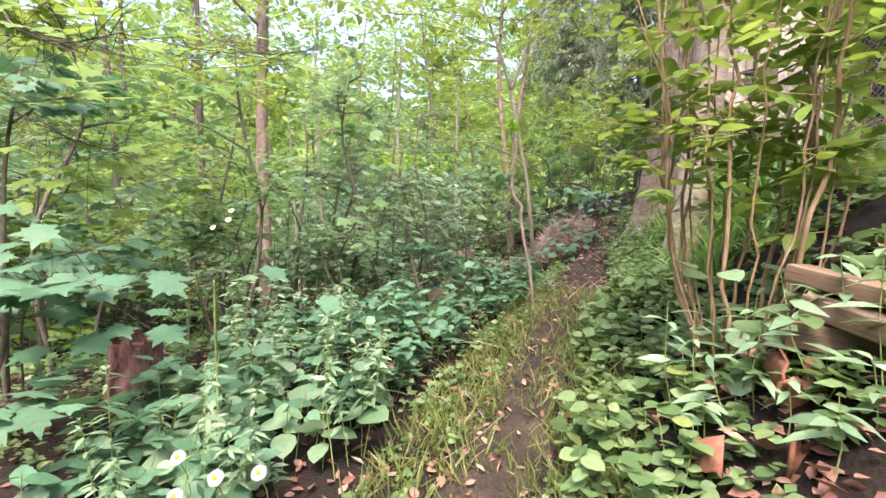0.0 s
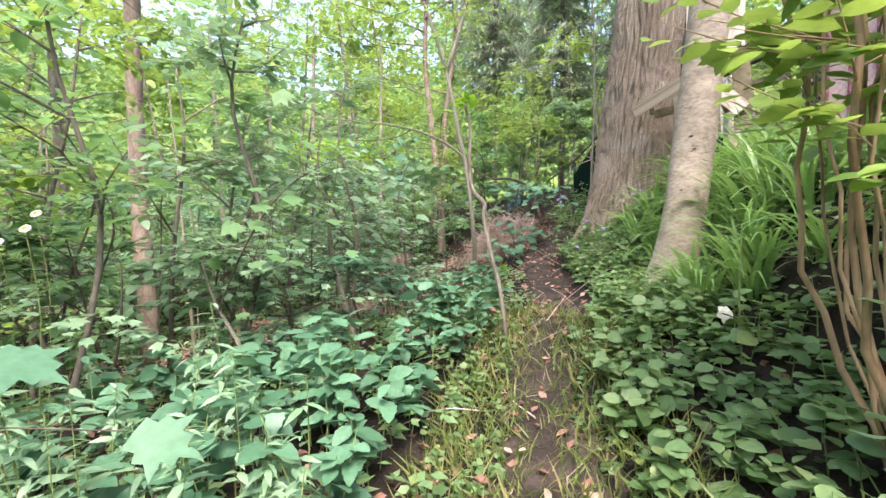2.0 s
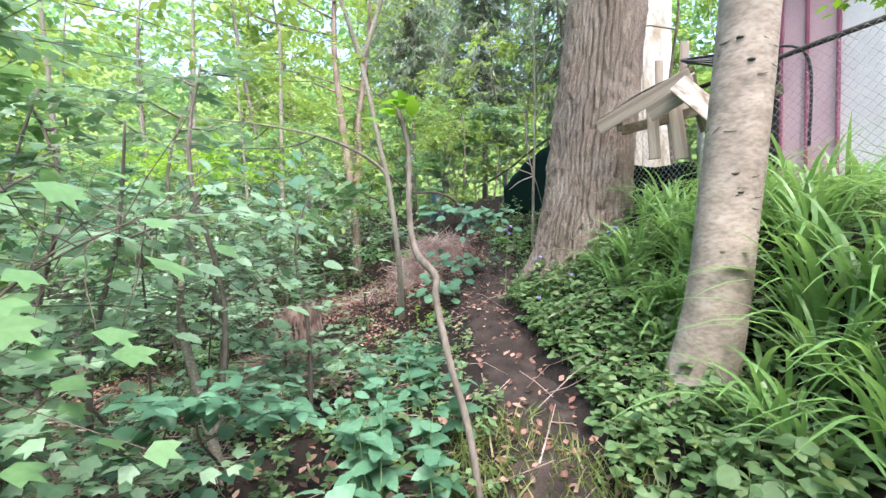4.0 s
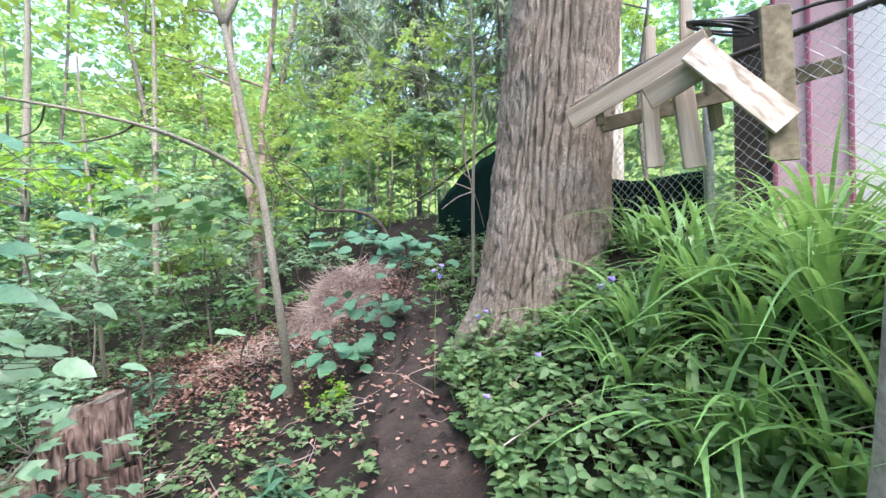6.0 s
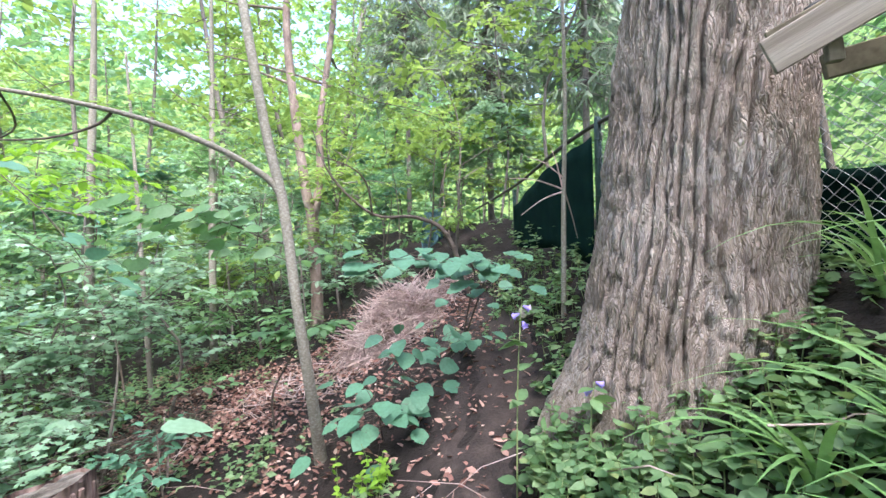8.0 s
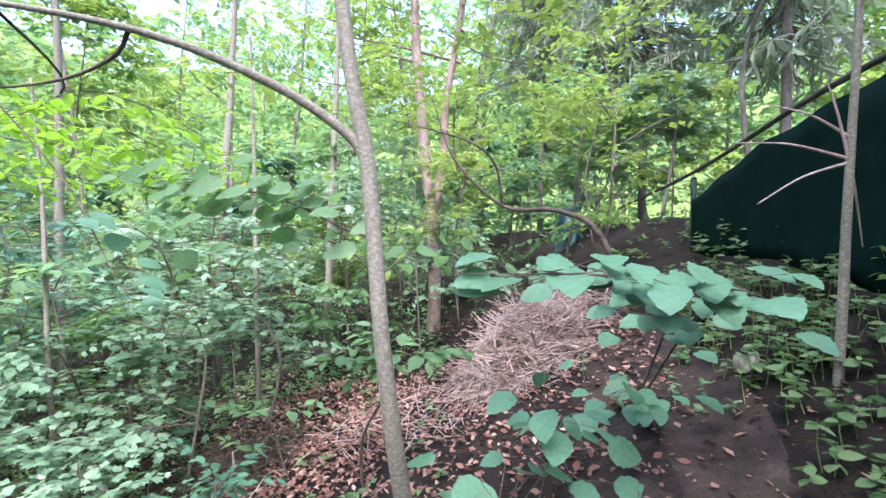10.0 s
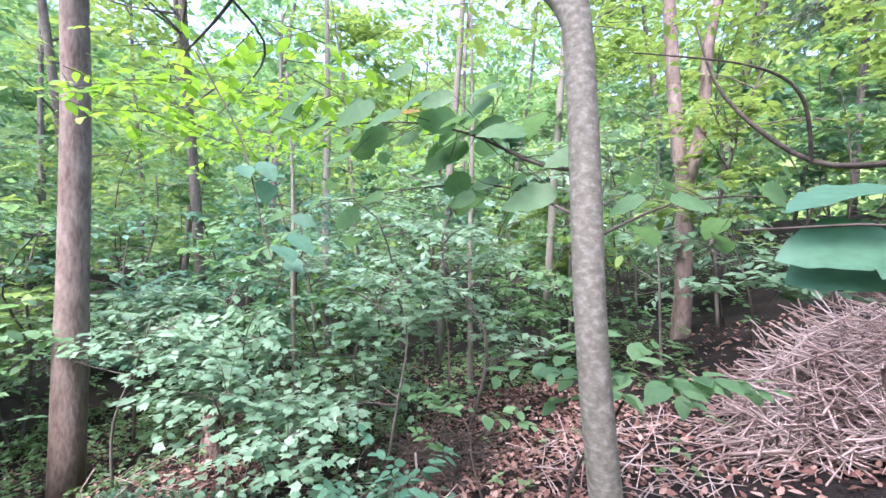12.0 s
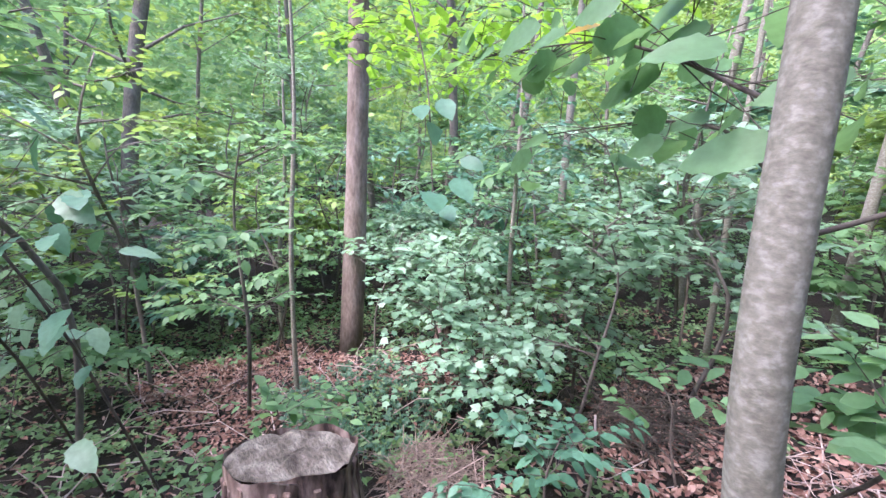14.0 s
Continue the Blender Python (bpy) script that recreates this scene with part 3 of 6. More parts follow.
# ---------------------------------------------------------------- the great oak on the bank
def great_oak():
    x, y = 3.33, 6.42
    z = gz(x, y) - 0.1
    top = thing("oak_tree", "huge old tree trunk with deeply furrowed grey-brown bark", "tree", (x, y, z))
    line = smooth_line([(-0.14, 0.03, -1.0), (-0.10, 0.02, -0.35), (-0.05, 0.0, 0.25), (0.03, -0.04, 1.2), (0.16, -0.12, 2.6), (0.32, -0.2, 4.2)], 190)
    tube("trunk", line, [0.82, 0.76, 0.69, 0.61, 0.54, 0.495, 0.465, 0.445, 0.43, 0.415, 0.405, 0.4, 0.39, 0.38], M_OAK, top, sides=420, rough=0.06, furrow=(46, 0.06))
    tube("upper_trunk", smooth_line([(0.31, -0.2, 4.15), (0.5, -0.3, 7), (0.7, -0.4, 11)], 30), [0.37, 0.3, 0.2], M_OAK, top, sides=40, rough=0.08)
    n = 9
    ang = RNG.uniform(0, 6.28, n)
    A = np.stack([0.55 + 0 * ang, -0.3 + 0 * ang, RNG.uniform(6, 10.5, n)], -1)
    D = unit(np.stack([np.cos(ang), np.sin(ang), RNG.uniform(0.3, 0.8, n)], -1))
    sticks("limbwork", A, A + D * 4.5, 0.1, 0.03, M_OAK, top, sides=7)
    s = 950
    k = RNG.integers(0, n, s)
    SA = A[k] + D[k] * RNG.uniform(0.4, 4.8, s)[:, None] + RNG.normal(0, 0.7, (s, 3)) - np.array([0, 0, 0.8])
    P, W, N, L = spray_leaves(SA, unit(D[k] + random_dirs(s, -0.1, 0.3)), RNG.uniform(0.6, 1.3, s), 9, 0.19, 0.5)
    leaves("crown", P, W, N, L, T_CHEAP, M_BRIGHT, top)
    return top


great_oak()


# ---------------------------------------------------------------- the smooth-barked tree beside the path
def beech():
    x, y = 2.22, 4.02
    z = 1.23
    top = thing("beech_tree", "smooth grey-barked tree trunk with dark knots and thin scars", "tree", (x, y, z))
    line = smooth_line([(-0.24, 0.04, -0.62), (-0.13, 0.03, -0.3), (-0.05, 0.01, 0.1), (0.02, 0, 0.6), (0.11, -0.03, 1.5), (0.17, -0.06, 2.6), (0.2, -0.1, 5), (0.3, -0.1, 9)], 60)
    tube("trunk", line, [0.26, 0.19, 0.16, 0.146, 0.142, 0.14, 0.136, 0.132, 0.125, 0.11, 0.08, 0.05], M_BEECH, top, sides=40, rough=0.05)
    for zz, a in ((0.35, 215), (0.62, 235), (0.80, 222), (1.28, 228), (1.45, 205), (1.75, 240), (2.05, 218)):
        i = int(np.argmin(abs(line[:, 2] - zz)))
        c = line[i] + np.array([math.cos(radians(a)), math.sin(radians(a)), 0]) * 0.134
        bm = bmesh.new()
        bmesh.ops.create_uvsphere(bm, u_segments=10, v_segments=6, radius=1)
        for v in bm.verts:
            v.co = Vector(c) + Vector((v.co.x * 0.017, v.co.y * 0.017, v.co.z * 0.008)) * (1 + 0.5 * noise.noise(v.co * 2 + Vector(c) * 9))
        part("knot", bm, M_TRUNK, top, "dark sunken branch scar", True)
    n = 40
    zz, a = RNG.uniform(0.1, 2.6, n), RNG.uniform(math.radians(150), math.radians(310), n)
    cx, cy = np.interp(zz, line[:, 2], line[:, 0]), np.interp(zz, line[:, 2], line[:, 1])
    w = RNG.uniform(0.06, 0.22, n)
    r = 0.142
    A = np.stack([cx + r * np.cos(a - w), cy + r * np.sin(a - w), zz], -1)
    B = np.stack([cx + r * np.cos(a + w), cy + r * np.sin(a + w), zz + RNG.normal(0, 0.01, n)], -1)
    sticks("bark_scarring", A, B, 0.004, 0.002, M_TRUNK, top, "thin dark bark scars", sides=4)
    # Crown leaves out of view, placed over the path to shade it.
    s = 420
    A = np.stack([RNG.normal(-1.0, 1.4, s), RNG.normal(-1.3, 1.4, s), RNG.uniform(4.9, 9, s)], -1)
    P, W, N, L = spray_leaves(A, random_dirs(s, 0, 0.2), RNG.uniform(0.6, 1.3, s), 8, 0.18, 0.5)
    leaves("crown", P, W, N, L, T_CHEAP, M_BRIGHT, top)
    return top


beech()


# ---------------------------------------------------------------- the slim tree that the walk ends beside
def slim_tree():
    x, y = 1.54, 7.88
    z = gz(x, y)
    top = thing("slim_tree", "slim young tree with grey lichen-spotted bark, forked high up", "tree", (x, y, z))
    line = smooth_line([(0.02, 0.02, -0.1), (0, -0.03, 0.05), (-0.04, -0.18, 0.4), (-0.08, -0.28, 0.72), (-0.13, -0.32, 1.14), (-0.17, -0.28, 1.56), (-0.20, -0.25, 1.8), (-0.27, -0.22, 2.15), (-0.36, -0.14, 2.75), (-0.42, 0.0, 3.2)], 70)
    tube("trunk", line, [0.056, 0.044, 0.037, 0.033, 0.031, 0.031, 0.031, 0.03, 0.029, 0.028], M_SAPBARK, top, sides=22, rough=0.07)
    t = line[-1]
    for d, ln in (((-0.35, 0.1, 1), 2.4), ((0.3, 0.25, 1), 2.8)):
        e = unit(np.array(d))
        tube("leader", smooth_line([t - e * 0.02, t + e * ln * 0.4 + np.array([0.05, 0, 0]), t + e * ln], 12), [0.036, 0.026, 0.012], M_SAPBARK, top, sides=10, rough=0.08)
    f = np.array([-0.20, -0.25, 1.78])
    tube("bough", smooth_line([f, f + (-0.08, -0.0, 0.11), f + (-0.35, -0.06, 0.27), f + (-0.8, -0.12, 0.42), f + (-1.5, -0.1, 0.52), f + (-2.4, 0.1, 0.6)], 26), [0.026, 0.02, 0.016, 0.01, 0.006], M_SAPBARK, top, sides=9, rough=0.08)
    g = f + np.array([-0.82, -0.12, 0.42])
    tube("bough", smooth_line([g, g + (-0.12, 0.1, -0.06), g + (-0.4, 0.2, -0.12), g + (-0.9, 0.4, -0.1)], 12), [0.009, 0.007, 0.004], M_DARKTWIG, top, sides=7)
    s = 120
    c = np.array([-2.1, 0.5, 2.02])
    tube("bough", smooth_line([f + (-1.3, -0.1, 0.50), c + (0.35, -0.2, 0.2), c + (-0.2, 0.1, 0.1), c + (-0.8, 0.2, -0.1)], 16), [0.007, 0.005, 0.002], M_DARKTWIG, top, sides=6)
    A = c + np.stack([RNG.uniform(-0.95, 0.85, s), RNG.uniform(-0.6, 0.7, s), RNG.normal(0, 0.13, s)], -1)
    D = random_dirs(s, -0.15, 0.15)
    P, W, N, L = spray_leaves(A, D, RNG.uniform(0.2, 0.4, s), 8, 0.085)
    sticks("twigwork", A, A + D * 0.3, 0.003, 0.001, M_DARKTWIG, top, sides=3)
    leaves("foliage", P, W, N, L, T_OVATE, M_LIME, top, "sunlit lime green leaves")
    s = 90
    A = t + np.stack([RNG.normal(-0.1, 0.7, s), RNG.normal(0.1, 0.7, s), RNG.uniform(0.2, 2.9, s)], -1)
    P, W, N, L = spray_leaves(A, random_dirs(s, 0, 0.2), RNG.uniform(0.3, 0.6, s), 9, 0.09)
    leaves("foliage", P, W, N, L, T_OVATE, M_BRIGHT, top)
    return top


slim_tree()


# ---------------------------------------------------------------- the wood behind
wood_tree("pine_tree", "tall straight tree with reddish flaky bark", -3.62, 8.85, 14, 0.125, 6.5, 2.6, 240, 8, 0.16, M_BRIGHT, M_PINE, (0.25, 0.1))
def crooked_tree():
    x, y = 1.75, 12.6
    top = thing("crooked_tree", "crooked forked tree with pale brown bark", "tree", (x, y, gz(x, y)), "trees of the wood")
    fork = (0.03, 0.0, 1.85)
    tube("trunk", smooth_line([(0.06, 0, -0.1), (0.07, 0, 0.5), (0.05, 0, 1.2), fork, (-0.06, 0, 2.3), (-0.18, 0, 3.4), (-0.30, 0.1, 5.2), (-0.2, 0.2, 7.5), (-0.3, 0.2, 10)], 44), [0.12, 0.10, 0.095, 0.105, 0.085, 0.08, 0.075, 0.06, 0.04, 0.02], M_PINE, top, sides=18, rough=0.14)
    tube("limb", smooth_line([fork, (0.11, 0, 2.15), (0.18, 0, 2.7), (0.22, 0.1, 3.6), (0.5, 0.2, 5.5), (0.7, 0.3, 8)], 30), [0.085, 0.075, 0.065, 0.06, 0.05, 0.02], M_PINE, top, sides=14, rough=0.14)
    n, s = 16, 330
    z = RNG.uniform(3.6, 9, n)
    A = np.stack([np.where(np.arange(n) % 2, 0.45, -0.3), 0.1 + 0 * z, z], -1)
    D = random_dirs(n, 0.3, 0.2)
    sticks("limbwork", A, A + D * 2.4, 0.03, 0.008, M_PINE, top, sides=5)
    k = RNG.integers(0, n, s)
    SA = A[k] + D[k] * RNG.uniform(0.5, 2.6, s)[:, None] + RNG.normal(0, 0.3, (s, 3))
    P, W, N, L = spray_leaves(SA, unit(D[k] + random_dirs(s, -0.1, 0.3)), RNG.uniform(0.6, 1.2, s), 8, 0.16, 0.45)
    leaves("crown", P, W, N, L, T_CHEAP, M_BRIGHT, top)


crooked_tree()
N_FAR = 50
for i in range(N_FAR):
    a = radians(-62 + 195 * ((i * 0.618) % 1.0))
    r = 8.5 + 22 * ((i * 0.371 + 0.13) % 1.0)
    x, y = 1.0 - r * math.sin(a), 6.0 + r * math.cos(a)
    if x > 4.2 and y < 13:
        continue
    h = 10 + 6 * ((i * 0.77) % 1.0)
    far = r > 18
    open_side = r < 15 and a > radians(5)
    wood_tree("forest_tree", "slender woodland tree with grey-brown trunk and light green crown", x, y, h, 0.045 + 0.09 * ((i * 0.53) % 1.0) ** 2, (3.2 if open_side else 1.2) + 2.2 * ((i * 0.29) % 1.0), 2.4 if open_side else 2.8, 300 if far else 140 if open_side else 240, 8, 0.34 if far else 0.21, M_BRIGHT if i % 3 else M_LEAF, M_TRUNK, (RNG.normal(0, 1.2), RNG.normal(0, 1.2)), limbs=18)


def far_woods():
    n = 12500
    a = RNG.uniform(radians(-95), radians(150), n)
    r = RNG.uniform(27, 48, n)
    A = np.stack([1 - r * np.sin(a), 6 + r * np.cos(a), np.zeros(n)], -1)
    A[:, 2] = ground_z(A[:, 0], A[:, 1]) + RNG.uniform(0, 1, n) ** 1.0 * 21
    P, W, N, L = spray_leaves(A, random_dirs(n, 0, 0.3), RNG.uniform(0.8, 2.0, n), 7, 0.82, 0.5)
    ob = leaves("far_woods", P, W, N, L, T_CHEAP, M_LEAF)
    return tagged(ob, "dense light green foliage of the wood beyond", "woods", kind="stuff")


far_woods()


def backdrop():
    """A plain dim green distance behind the wood, below the sky."""
    V, F = [], []
    for k in range(129):
        a = 2 * math.pi * k / 128
        for z in (-8, 25 + 7 * noise.noise(Vector((math.cos(a) * 5, math.sin(a) * 5, 0)))):
            V.append((1 + 70 * math.cos(a), 6 + 70 * math.sin(a), z))
        if k:
            F.append((2 * k - 2, 2 * k, 2 * k + 1, 2 * k - 1))
    return tagged(mesh_ob("backdrop", V, F, M_BACK), "distant green wall of trees", "backdrop", kind="structure")


M_BACK = surface("distant_trees", [(0.3, (0.12, 0.21, 0.05)), (0.7, (0.30, 0.42, 0.13))], 0.6, 3, 0.95, 0.3, 0.1)
backdrop()


# ---------------------------------------------------------------- the chain-link fence on the bank
FENCE = [(3.72, 1.2), (3.88, 5.48), (4.05, 8.02), (4.63, 10.63), (5.6, 14.5)]
TOP_Z = 3.07


def fence_at(s):
    """The place along the fence by its way north."""
    return np.array([np.interp(s, [p[1] for p in FENCE], [p[0] for p in FENCE]), s])


def chain_link_fence():
    top = thing("chain_link_fence", "chain-link fence with galvanised posts along the bank", "fence", (3.88, 5.48, gz(3.88, 5.48)))
    o = np.array(top.location)
    for x, y, r, mat, h in ((3.74, 1.9, 0.028, M_STEEL, 3.07), (3.88, 5.48, 0.03, M_STEEL, 3.0), (4.05, 8.02, 0.033, M_GREENPOST, 3.2), (4.63, 10.63, 0.03, M_GREENPOST, 2.9)):
        z = gz(x, y)
        tube("post", np.array([(x, y, z - 0.3), (x, y, h - 0.02), (x, y, h)]) - o, [r, r, r * 0.6], mat, top, sides=14)
        if mat is M_GREENPOST:
            for k in range(7):
                zz = z + 0.12 + k * 0.17
                a = np.linspace(0, 2 * math.pi, 14)
                tube("band", np.stack([x + (r + 0.003) * np.cos(a), y + (r + 0.003) * np.sin(a), zz + 0 * a], -1) - o, [0.005, 0.005], mat, top, sides=5)
    rail = [(3.72, 1.2, TOP_Z), (3.85, 4.2, TOP_Z), (3.88, 5.5, TOP_Z - 0.02), (4.05, 8.02, TOP_Z + 0.07), (4.63, 10.63, 2.95), (5.6, 14.5, 2.9)]
    tube("top_rail", smooth_line(rail, 40) - o, [0.021, 0.021], M_POLE, top, sides=9)
    p = 0.07
    for y0, y1, mat, label in ((1.2, 5.48, M_WIRE, ""), (5.48, 8.02, M_WIRE, "")):
        A, B = [], []
        n = int((y1 - y0) / p)
        for k in range(-19, n + 1):
            for sgn in (1, -1):
                ya, yb = y0 + k * p, y0 + (k + 19) * p
                za, zb = (TOP_Z - 19 * p, TOP_Z) if sgn > 0 else (TOP_Z, TOP_Z - 19 * p)
                steps = 19
                for j in range(steps):
                    u0, u1 = j / steps, (j + 1) / steps
                    q0, q1 = ya + (yb - ya) * u0, ya + (yb - ya) * u1
                    if q0 < y0 - 0.01 or q1 > y1 + 0.01:
                        continue
                    f0, f1 = fence_at(q0), fence_at(q1)
                    w = 0.004 if (j + (sgn > 0)) % 2 else -0.004
                    A.append((f0[0] + w, f0[1], za + (zb - za) * u0))
                    B.append((f1[0] - w, f1[1], za + (zb - za) * u1))
        m = sticks("mesh", np.array(A) - o, np.array(B) - o, 0.0021, 0.0021, mat, top, "galvanised diamond wire mesh", sides=3)
        m["kind"] = "stuff"

    def screen(name, y0, y1, low, high, side, label):
        V, F = [], []
        n = 40
        for k in range(n + 1):
            y = y0 + (y1 - y0) * k / n
            f = fence_at(y)
            zt = high(y) + 0.012 * math.sin(9 * y)
            zb = gz(f[0], y) + low
            for j in range(9):
                z = zb + (zt - zb) * j / 8
                wob = 0.012 * noise.noise(Vector((y * 3, z * 2, 3)))
                V.append((f[0] + side + wob - o[0], y - o[1], z - o[2]))
            if k:
                F += [((k - 1) * 9 + j, (k - 1) * 9 + j + 1, k * 9 + j + 1, k * 9 + j) for j in range(8)]
        ob = mesh_ob(name, V, F, M_SCREEN, top, label)
        md = ob.modifiers.new("thick", "SOLIDIFY")
        md.thickness = 0.004
    screen("privacy_screen", 8.08, 10.6, -0.02, lambda y: float(np.interp(y, [8, 9.3, 10.6], [3.05, 2.93, 2.62])), -0.035, "dark green woven privacy screen tied to the fence")
    screen("privacy_screen", 5.55, 6.95, 0.0, lambda y: 2.42 + 0.05 * math.sin(3 * y), 0.05, "dark green woven privacy screen, low strip")
    return top


chain_link_fence()


# ---------------------------------------------------------------- the house and shed behind the fence
def house():
    z = 1.6
    top = thing("house", "pink and white sided house with plum trim behind the fence", "house", (8.0, 3.0, z))

    def slab(name, x0, x1, y0, y1, z0, z1, mat, label="", bevel=0.01):
        ob = part(name, box_bm((x1 - x0, y1 - y0, z1 - z0), bevel), mat, top, label)
        ob.location = ((x0 + x1) / 2 - 8.0, (y0 + y1) / 2 - 3.0, (z0 + z1) / 2 - z)
        return ob
    slab("wall", 5.80, 6.0, 5.38, 5.95, 1.4, 5.6, M_SIDING, "pink painted wall panel")
    slab("wall", 5.84, 11.5, -3, 5.37, 1.4, 5.6, M_WHITE, "white painted wall")
    for y in (5.36, 5.66, 5.93):
        slab("batten", 5.77, 5.797, y - 0.02, y + 0.02, 1.4, 4.45, M_PLUM, "thin dark plum batten")
    for y in np.arange(-2.6, 5.1, 0.62):
        slab("batten", 5.81, 5.837, y - 0.018, y + 0.018, 1.4, 4.45, M_WHITE, "narrow white batten")
    slab("trim", 5.74, 5.80, -3, 5.97, 4.45, 4.85, M_PLUM, "plum painted fascia band")
    slab("roof", 5.4, 11.8, -3.4, 6.3, 5.6, 5.8, M_DARKBROWN, "dark shingled roof")
    slab("window", 5.80, 5.838, 2.4, 3.4, 2.8, 4.1, M_DARKBROWN, "dark window")
    for y0, y1, z0, z1 in ((2.33, 2.4, 2.73, 4.17), (3.4, 3.47, 2.73, 4.17), (2.4, 3.4, 4.1, 4.17), (2.4, 3.4, 2.73, 2.8)):
        slab("window_frame", 5.78, 5.838, y0, y1, z0, z1, M_WHITE, "white window frame")
    # Plain dark brown sheet just past the corner of the pink wall.
    slab("dark_panel", 5.86, 5.92, 5.97, 6.34, 1.5, 4.2, M_DARKBROWN, "flat dark brown panel past the wall corner")
    return top


house()


def shed():
    top = thing("shed", "small shed of stained cream panels behind the fence", "shed", (6.2, 9.3, 1.7))
    for k, (x0, x1) in enumerate(((-0.55, 0.1), (0.115, 0.8), (0.815, 1.5))):
        ob = part("panel", box_bm((x1 - x0, 0.05, 5.2), 0.006, 0.004, 3), M_SHED, top)
        ob.location = ((x0 + x1) / 2, -0.1 * x0, 2.5)
        ob.rotation_euler = (0, 0, -0.1)
    ob = part("corner_post", box_bm((0.09, 0.09, 5.2), 0.008, 0.003, 3), M_DARKBROWN, top, "dark corner post")
    ob.location = (0.107, -0.06, 2.5)
    return top


shed()


# ---------------------------------------------------------------- lumber stacked on the fence
def board(parent, name, a, b, w, t, mat, face=(0.55, 0.83, 0.05), label=""):
    """A sawn board from a to b, its broad side towards face."""
    a, b = Vector(a), Vector(b)
    d = b - a
    n = Vector(face)
    n = (n - d.normalized() * n.dot(d.normalized())).normalized()
    s = d.normalized().cross(n)
    bm = box_bm((d.length, w, t), 0.004, 0.003, 5)
    m = Matrix((d.normalized(), s, n)).transposed().to_4x4()
    m.translation = (a + b) / 2 - parent.location
    ob = part(name, bm, mat, parent, label)
    ob.matrix_basis = m
    return ob


def lumber():
    top = thing("lumber_rack", "weathered offcut boards nailed together over the fence", "lumber", (3.6, 5.3, 2.75))
    B = lambda a, b, w, t=0.022, m=M_BOARD, label="": board(top, "board", a, b, w, t, m, label=label)
    B((2.94, 5.8, 2.67), (3.42, 5.21, 3.03), 0.125)
    B((3.00, 5.84, 2.76), (3.50, 5.24, 3.10), 0.05, 0.018, M_BOARDDARK)
    B((3.17, 5.42, 2.72), (3.33, 5.16, 2.86), 0.14, 0.04)
    B((3.24, 5.19, 2.93), (3.50, 4.87, 2.48), 0.16, 0.02, M_BOARDOLD, "board with peeling white paint")
    B((3.26, 5.47, 2.85), (3.275, 5.45, 2.34), 0.10)
    B((3.35, 5.33, 2.85), (3.41, 5.29, 2.32), 0.12, 0.03)
    B((3.52, 4.93, 3.1), (3.545, 4.91, 2.30), 0.15, 0.025, M_BOARDDARK)
    B((3.20, 5.78, 2.66), (3.80, 5.18, 2.80), 0.09, 0.04, M_BOARDDARK)
    B((3.74, 5.24, 2.78), (3.99, 4.82, 2.84), 0.09, 0.04, M_BOARDDARK)
    B((3.09, 5.70, 2.80), (3.10, 5.69, 2.63), 0.05, 0.03, M_BOARDDARK)
    B((3.55, 5.66, 2.75), (3.55, 5.66, 3.32), 0.07)
    B((3.68, 5.50, 2.75), (3.68, 5.49, 3.45), 0.08)
    B((3.84, 5.40, 2.62), (3.42, 5.22, 3.02), 0.09)
    return top


lumber()


def cable_coil():
    top = thing("cable_coil", "coil of black rubber cable lying on the boards", "cable", (3.66, 5.28, 3.07))
    for k in range(5):
        a = np.linspace(0, 2 * math.pi * 1.02, 26)
        r = 0.19 + 0.02 * RNG.uniform(-1, 1)
        tube("loop", np.stack([r * np.cos(a) * 0.9, 0.75 * r * np.sin(a), 0.02 + 0.016 * k + 0.35 * r * (1 + np.sin(a + 0.2 * k))], -1), [0.009, 0.009], M_CABLE, top, sides=6)
    tube("tail", smooth_line([(-0.15, 0.1, 0.03), (-0.35, 0.35, -0.08), (-0.55, 0.5, -0.22)], 10), [0.009, 0.009], M_CABLE, top, sides=6)
    tube("tail", smooth_line([(0.1, -0.12, 0.05), (0.24, -0.45, 0.1), (0.22, -0.7, -0.1), (0.2, -0.72, -0.75)], 16), [0.011, 0.011], M_CABLE, top, sides=6)
    return top


cable_coil()


